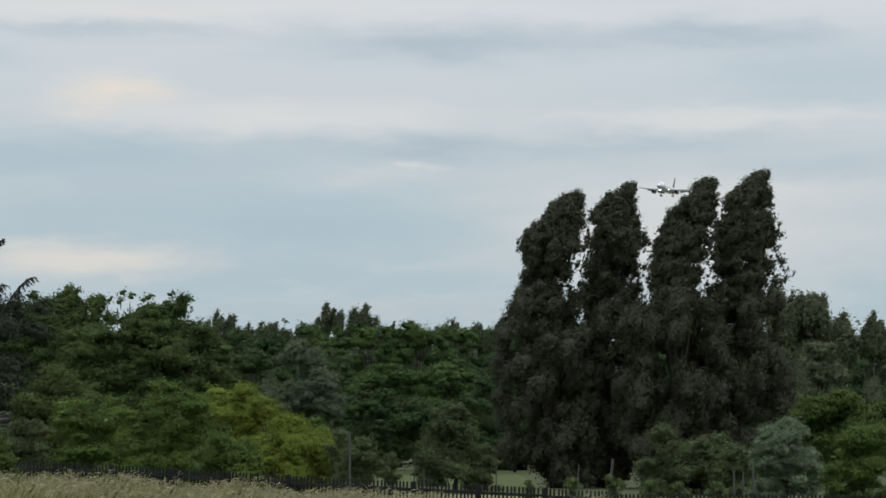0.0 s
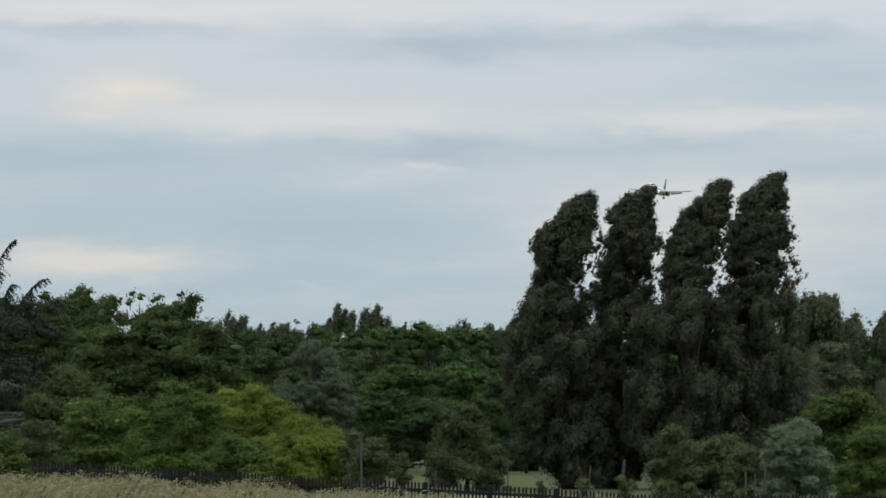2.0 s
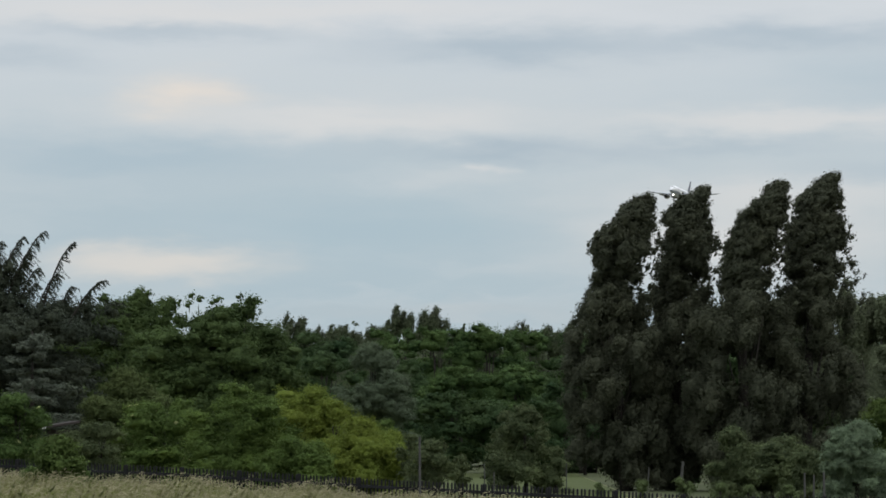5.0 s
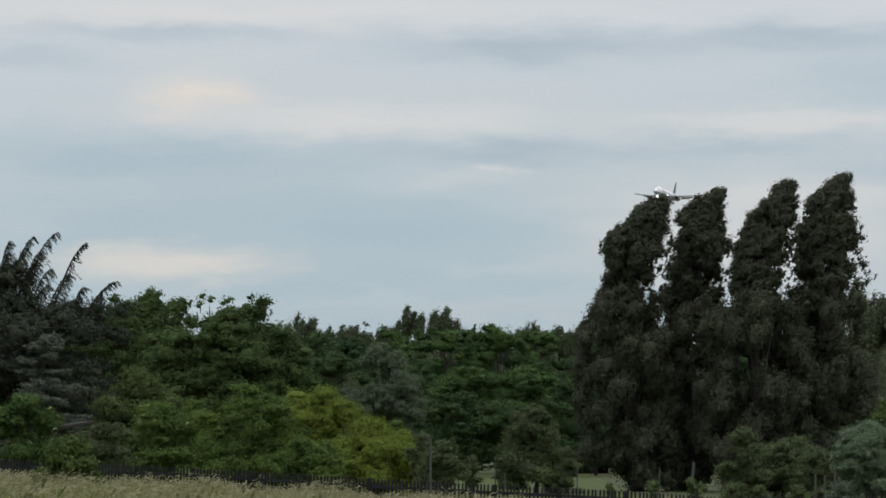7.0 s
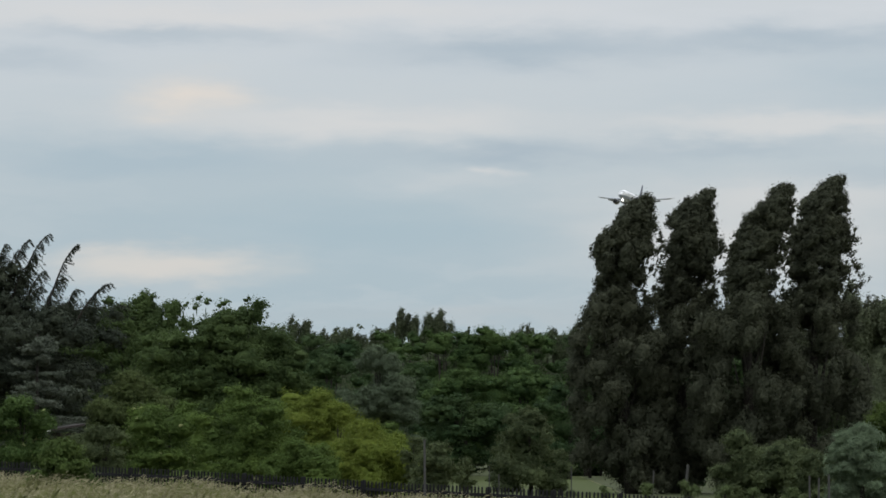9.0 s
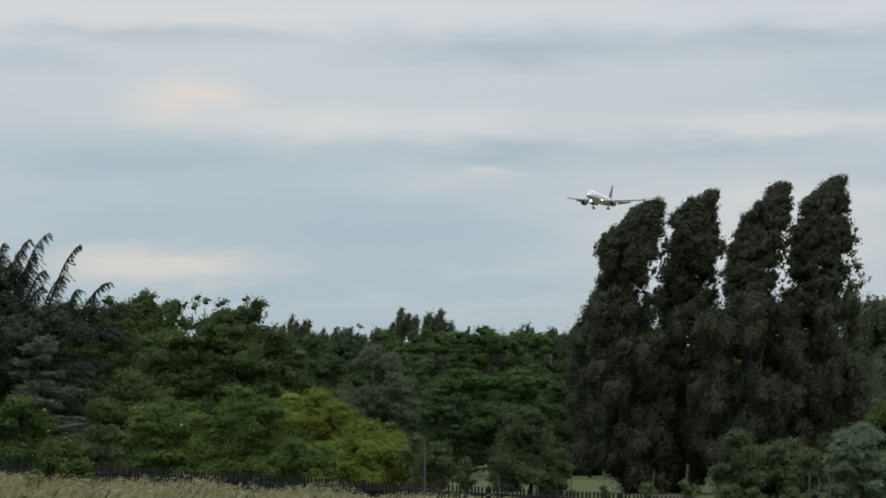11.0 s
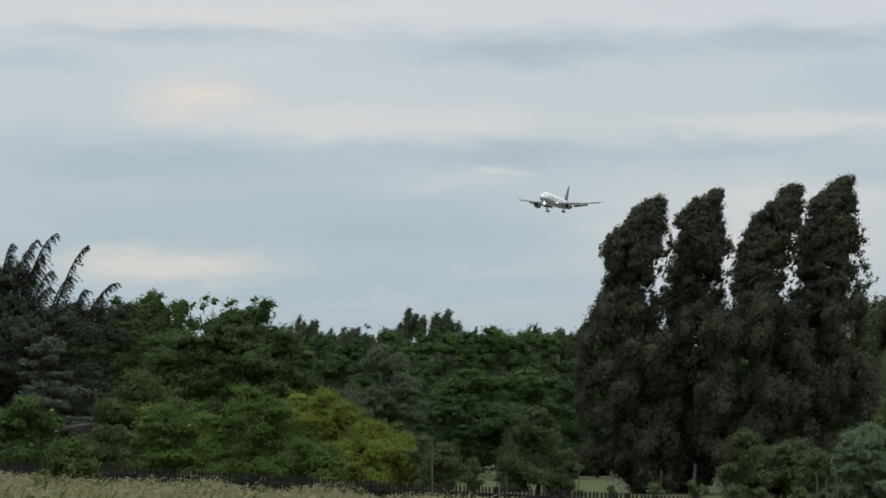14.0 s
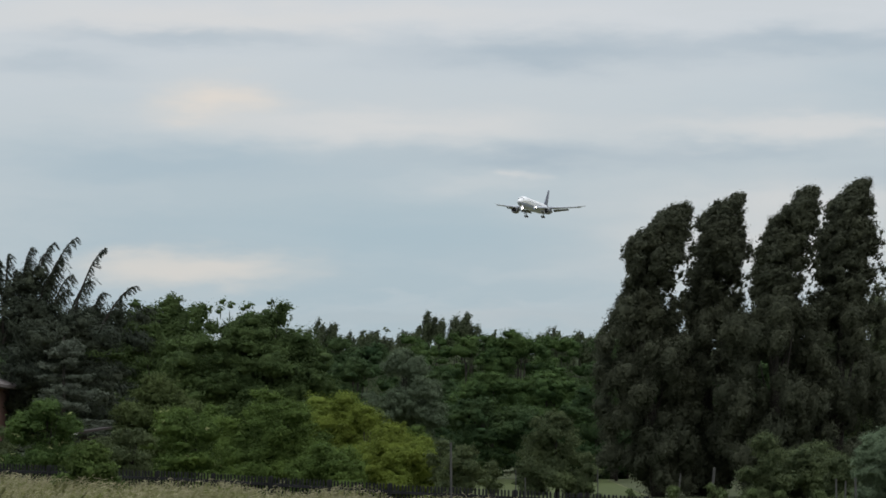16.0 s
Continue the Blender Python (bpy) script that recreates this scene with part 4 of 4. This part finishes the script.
def aircraft():
    """Nose towards -y, origin at the middle of the body."""
    t = thing("airliner", pose(0, 0, 300), "white twin-engined airliner, dark blue fin, wheels down, landing lights on", "aeroplane")
    R = 3.0
    st = [(-28, -.75, .12), (-27.6, -.68, .72), (-26.6, -.5, 1.42), (-25, -.28, 2.1), (-23, -.1, 2.65), (-20.5, 0, R), (-10, 0, R), (0, 0, R), (10, 0, R),
          (15, .12, 2.85), (19, .5, 2.3), (23, 1.0, 1.35), (26, 1.35, .8), (28.5, 1.6, .25)]
    up = [[(r * math.cos(a), y, z + r * math.sin(a)) for a in np.linspace(-.35, math.pi + .35, 19)] for y, z, r in st]
    bm = bmesh.new()
    rows = [[bm.verts.new(p) for p in q] for q in up]
    for r0, r1 in zip(rows, rows[1:]):
        for k in range(18):
            bm.faces.new((r0[k], r0[k + 1], r1[k + 1], r1[k]))
    bmesh.ops.recalc_face_normals(bm, faces=bm.faces[:])
    part("fuselage", bm, WHITE, t, "white upper body")
    bm = bmesh.new()
    rows = [[bm.verts.new((r * math.cos(a), y, z + r * math.sin(a))) for a in np.linspace(math.pi + .35, math.tau - .35, 13)] for y, z, r in st]
    for r0, r1 in zip(rows, rows[1:]):
        for k in range(12):
            bm.faces.new((r0[k], r0[k + 1], r1[k + 1], r1[k]))
    part("belly", bm, BELLY, t, "grey lower body")
    bm = bmesh.new()
    loft(bm, [ring(y, -2.0, rx, rz, 16) for y, rx, rz in ((-9, .6, .2), (-7, 2.2, .9), (-3, 2.9, 1.15), (4, 2.9, 1.15), (8, 2.0, .8), (10, .6, .2))])
    part("wing_box", bm, BELLY, t)
    # cockpit panes
    for k in range(6):
        a = math.pi / 2 + (k - 2.5) * .30
        rr = [(-25.35, .98, 1.02), (-24.55, .74, 1.42)]
        bm = bmesh.new()
        vs = []
        for (y, lift, _), rad in zip(rr, (2.02, 2.3)):
            zc = -.3
            for q in (a - .13, a + .13):
                vs.append(bm.verts.new((rad * math.cos(q) * 1.0, y - .06, zc + rad * math.sin(q) * 1.0)))
        bm.faces.new((vs[0], vs[1], vs[3], vs[2]))
        ext = bmesh.ops.extrude_face_region(bm, geom=bm.faces[:])
        for v in ext["geom"]:
            if isinstance(v, bmesh.types.BMVert):
                v.co += Vector((0, .05, -.08))
        part("cockpit_window", bm, GLASSY, t, "", False)
    # cabin windows, too many and small to tell apart
    for s in (-1, 1):
        bm = bmesh.new()
        for k in range(64):
            y = -20 + k * .56
            x = s * 2.955
            box(bm, min(x, x + s * .03), y, .45, max(x, x + s * .03), y + .18, .72)
        tagged(part("cabin_windows", bm, GLASSY, t, "row of dark cabin windows", False), kind="stuff")
    # wings
    for s in (-1, 1):
        w = wing_part("wing", [((s * 2.0, -7.0, -1.6), 11.5, 1.5, .03), ((s * 8.5, -1.8, -.9), 7.6, .95, .03), ((s * 18, 5.2, .35), 4.2, .34, .01), ((s * 25.0, 10.4, 1.65), 1.8, .12, 0),
                               ((s * 25.9, 11.4, 1.78), 1.0, .08, 0)], WINGS, t)
        wing_part("inner_flap", [((s * 3.0, 4.2, -2.2), 3.0, .3, .45), ((s * 8.6, 5.4, -1.45), 2.6, .26, .45)], FLAPM, w, label="dark lowered flap")
        wing_part("outer_flap", [((s * 9.4, 5.7, -1.3), 2.3, .24, .45), ((s * 16.6, 8.4, -.3), 1.6, .16, .45)], FLAPM, w, label="dark lowered flap")
        wing_part("slat", [((s * 9.6, -1.9, -1.2), 1.0, .16, .5), ((s * 24, 8.8, 1.0), .7, .12, .5)], WINGS, w)
        for fx, fy, fz in ((5.5, 3.6, -2.2), (12.5, 5.6, -1.3), (17, 7.6, -.7)):
            bm = loft(bmesh.new(), [ring(fy + d, fz - .25 * d / 3, r, r * 1.2, 8) for d, r in ((-2.2, .06), (-.8, .3), (1.2, .28), (3.0, .05))])
            for v in bm.verts:
                v.co.x += s * fx
            part("flap_track", bm, FLAPM, w)
        # engine
        bm = loft(bmesh.new(), [ring(y, 0, r, r, 24) for y, r in ((-3.0, 1.28), (-2.9, 1.42), (-2.2, 1.58), (-.5, 1.62), (1.6, 1.42), (2.8, 1.12), (2.8, 1.0), (1.0, .95))], False)
        e = part("engine", bm, ENGINE, t, "dark blue-grey engine cowl")
        e.location = (s * 9.1, -3.4, -3.0)
        e.scale = (1.15, 1.1, 1.15)
        part("intake_lip", loft(bmesh.new(), [ring(y, 0, r, r, 24) for y, r in ((-2.95, 1.40), (-3.08, 1.36), (-3.1, 1.28), (-2.9, 1.2), (-1.9, 1.18))], False), METAL, e, "bare metal lip")
        part("fan", loft(bmesh.new(), [ring(y, 0, r, r, 24) for y, r in ((-2.5, .05), (-2.0, .42), (-1.9, 1.18), (-1.8, 1.18))]), RUBBER, e, "dark fan disc")
        part("nozzle", loft(bmesh.new(), [ring(y, 0, r, r, 16) for y, r in ((1.4, .95), (3.0, .72), (4.0, .5), (4.8, .06))]), METAL, e)
        part("pylon", box(bmesh.new(), -.22, -1.2, 1.2, .22, 4.6, 2.0, .08), WINGS, e, "", False)
    for s in (-1, 1):
        wing_part("tailplane", [((s * .8, 20.5, 1.2), 5.6, .55, 0), ((s * 9.3, 26.2, 2.0), 2.0, .18, 0)], WINGS, t)
    bm = loft(bmesh.new(), [[(x, y, z) for y, x in ((y0, 0), (y0 + .12 * c, w), (y0 + .5 * c, w), (y0 + c, .01), (y0 + .5 * c, -w), (y0 + .12 * c, -w))]
                            for y0, c, w, z in ((16.5, 9.8, .28, 2.0), (19.2, 7.2, .26, 3.2), (25.6, 2.9, .12, 11.2), (26.2, 2.1, .06, 11.5))])
    part("fin", bm, NAVY, t, "dark blue fin")
    part("tail_cone", loft(bmesh.new(), [ring(y, z, r, r, 12) for y, z, r in ((28.4, 1.6, .26), (29.2, 1.66, .12))]), METAL, t)

    def wheel(x, y, z, r, parent):
        bm = loft(bmesh.new(), [[(x + dx, y + rr * math.cos(a), z + rr * math.sin(a)) for a in (math.tau * k / 16 for k in range(16))] for dx, rr in
                                ((-.2, r * .7), (-.18, r * .94), (-.08, r), (.08, r), (.18, r * .94), (.2, r * .7))])
        ob = part("wheel", bm, RUBBER, parent, "black tyre")
        return ob

    g = part("nose_gear", tube(bmesh.new(), [(0, -21, -2.3), (0, -21, -3.6), (0, -21, -5.1)], (.18, .15, .13), 8), METAL, t)
    for s in (-1, 1):
        wheel(s * .34, -21, -5.2, .52, g)
        part("gear_door", box(bmesh.new(), s * .75 - .03, -22.2, -3.6, s * .75 + .03, -20.2, -2.5, .01), WHITE, g, "", False)
    for s in (-1, 1):
        m = part("main_gear", tube(bmesh.new(), [(s * 4.7, 2.4, -1.9), (s * 4.7, 2.5, -3.8), (s * 4.7, 2.6, -5.4)], (.3, .26, .22), 8), METAL, t)
        part("bogie", box(bmesh.new(), s * 4.7 - .14, 1.4, -5.65, s * 4.7 + .14, 3.8, -5.35, .03), METAL, m, "", False)
        for dx in (-.55, .55):
            for y, z in ((1.7, -5.45), (3.5, -5.7)):
                wheel(s * 4.7 + dx, y, z, .62, m)
        part("gear_door", box(bmesh.new(), s * 5.6 - .05, 1.4, -4.4, s * 5.6 + .05, 3.6, -2.2, .01), BELLY, m, "", False)
    lights = [(0, -21.5, -3.5, .48), (3.1, -6.6, -1.5, .25)]
    for x, y, z, r in lights:
        bm = bmesh.new()
        bmesh.ops.create_uvsphere(bm, u_segments=12, v_segments=8, radius=r)
        for v in bm.verts:
            v.co = (v.co.x + x, v.co.y * .5 + y, v.co.z + z)
        part("landing_light", bm, LAMP, t, "bright landing light")
    return t


PLANE = aircraft()


# ---- fence, last: many pickets ----
def fence():
    t = thing("fence_panel", pose(0, 0, -50), "dark weathered picket fence panel between posts", "fence", "picket fence")
    a = math.degrees(math.atan2(FDY, FDX))
    part("post", box(bmesh.new(), -.042, -.042, -.2, .042, .042, 1.2, .01), PICKET, t, "", False)
    for z in (.32, .95):
        part("rail", box(bmesh.new(), .05, -.022, z - .045, 2.35, .022, z + .045), PICKET, t, "", False)
    bm = bmesh.new()
    vs0 = [bm.verts.new((x, y, z)) for y in (-.045, -.024) for x, z in ((-.028, .04), (.028, .04), (.028, 1.15), (0, 1.19), (-.028, 1.15))]
    bm.faces.new(vs0[:5]), bm.faces.new(vs0[5:][::-1])
    for k in range(5):
        bm.faces.new((vs0[k], vs0[5 + k], vs0[5 + (k + 1) % 5], vs0[(k + 1) % 5]))
    first = part("picket", bm, PICKET, t, "", False)
    first.location = (.13, 0, 0)
    for k in range(1, 17):
        p = new("picket", first.data)
        p.parent, p.location = t, (.13 + .1415 * k, 0, 0)
        p.rotation_euler = (0, radians(random.uniform(-1.5, 1.5)), 0)
    fall = math.degrees(math.atan(.046 * -FDX))
    x, y = along(0)
    t.matrix_basis = pose(x, y, bank(x, y), 0, 0, a)
    for k in range(1, 23):
        x, y = along(2.4 * k)
        copy_thing(t, pose(x, y, bank(x, y) + random.uniform(-.02, .02), 0, -fall if x < 5 else 0, a))


fence()


# ---- what moves ----
def motions():
    # the airliner flies a straight, sinking, crabbed approach
    rows = []
    for k in range(33):
        s = k / 2
        rows.append((s, pose(175.4 - 11.31 * s, 3300 - 63.6 * s, 204.4 - 4.19 * s, -3, 2.6 + .5 * math.sin(s * .6), -16.2)))
    walk(PLANE, rows)
    times = (0, .5, 1, 1.5, 2, 2.5, 3, 3.5, 4, 4.5, 5.3, 6.1, 7, 7.5, 8, 8.5, 9, 9.8, 10.6, 11.5, 12, 12.5, 13, 13.5, 14, 14.5, 15, 15.5, 16)
    # sideways drift of each poplar's tip, in decimetres
    drift = [
        (0, 0, 1, 1, 1, 0, 0, -1, -2, -1, 2, 4, 4, 3, 1, 0, -4, -2, 3, 6, 4, 2, 0, 0, 0, 1, 2, 4, 6),
        (0, 0, 2, 4.3, 6, 6.5, 6, 5.2, 3.5, 2.2, 3.5, 5.5, 6.4, 7.4, 6.1, 4.1, 2.8, 3, 4.8, 6, 5.5, 4.5, 3, 3, 3.5, 4.2, 4.4, 4.8, 5.7),
        (0, 0, 1, 1, 2, 2.8, 2.8, 3, 2.8, 2.4, 0, -1, -1.2, -.4, 0, .5, 1.4, 0, -1, -.9, -.6, 0, 1.4, 2.5, 2.7, 1.4, .1, 0, .5),
        (0, -.3, 1, 2, 3.3, 4, 3.7, 3.7, 2, .7, 0, .2, .7, 1.3, 1.7, 1.4, .3, .8, 1.3, 1.8, 2.3, 1.7, 2.3, 2.3, 1.5, 1.3, .7, -.3, 0),
    ]
    for (upper, top), d in zip(POPLARS, drift):
        a, b = upper.location.copy(), top.location.copy()
        walk(upper, [(s, pose(*a, 0, .42 * v, 0)) for s, v in zip(times, d)])
        walk(top, [(s, pose(*b, 0, .55 * v, .3 * math.sin(2.1 * s))) for s, v in zip(times, d)])
    walk(HEADS, [(.5 * k, pose(.05 * math.sin(1.3 * k) + .03 * math.sin(.7 * k), .02 * math.sin(.9 * k), -.01)) for k in range(33)])
    for ob, size, phase, pace in SWAY:
        c = ob.location.copy()
        walk(ob, [(.5 * k, pose(*c, .4 * size * math.sin(pace * .5 * k * 1.3 + 2 * phase), size * math.sin(pace * .5 * k + phase), 0)) for k in range(33)])


motions()
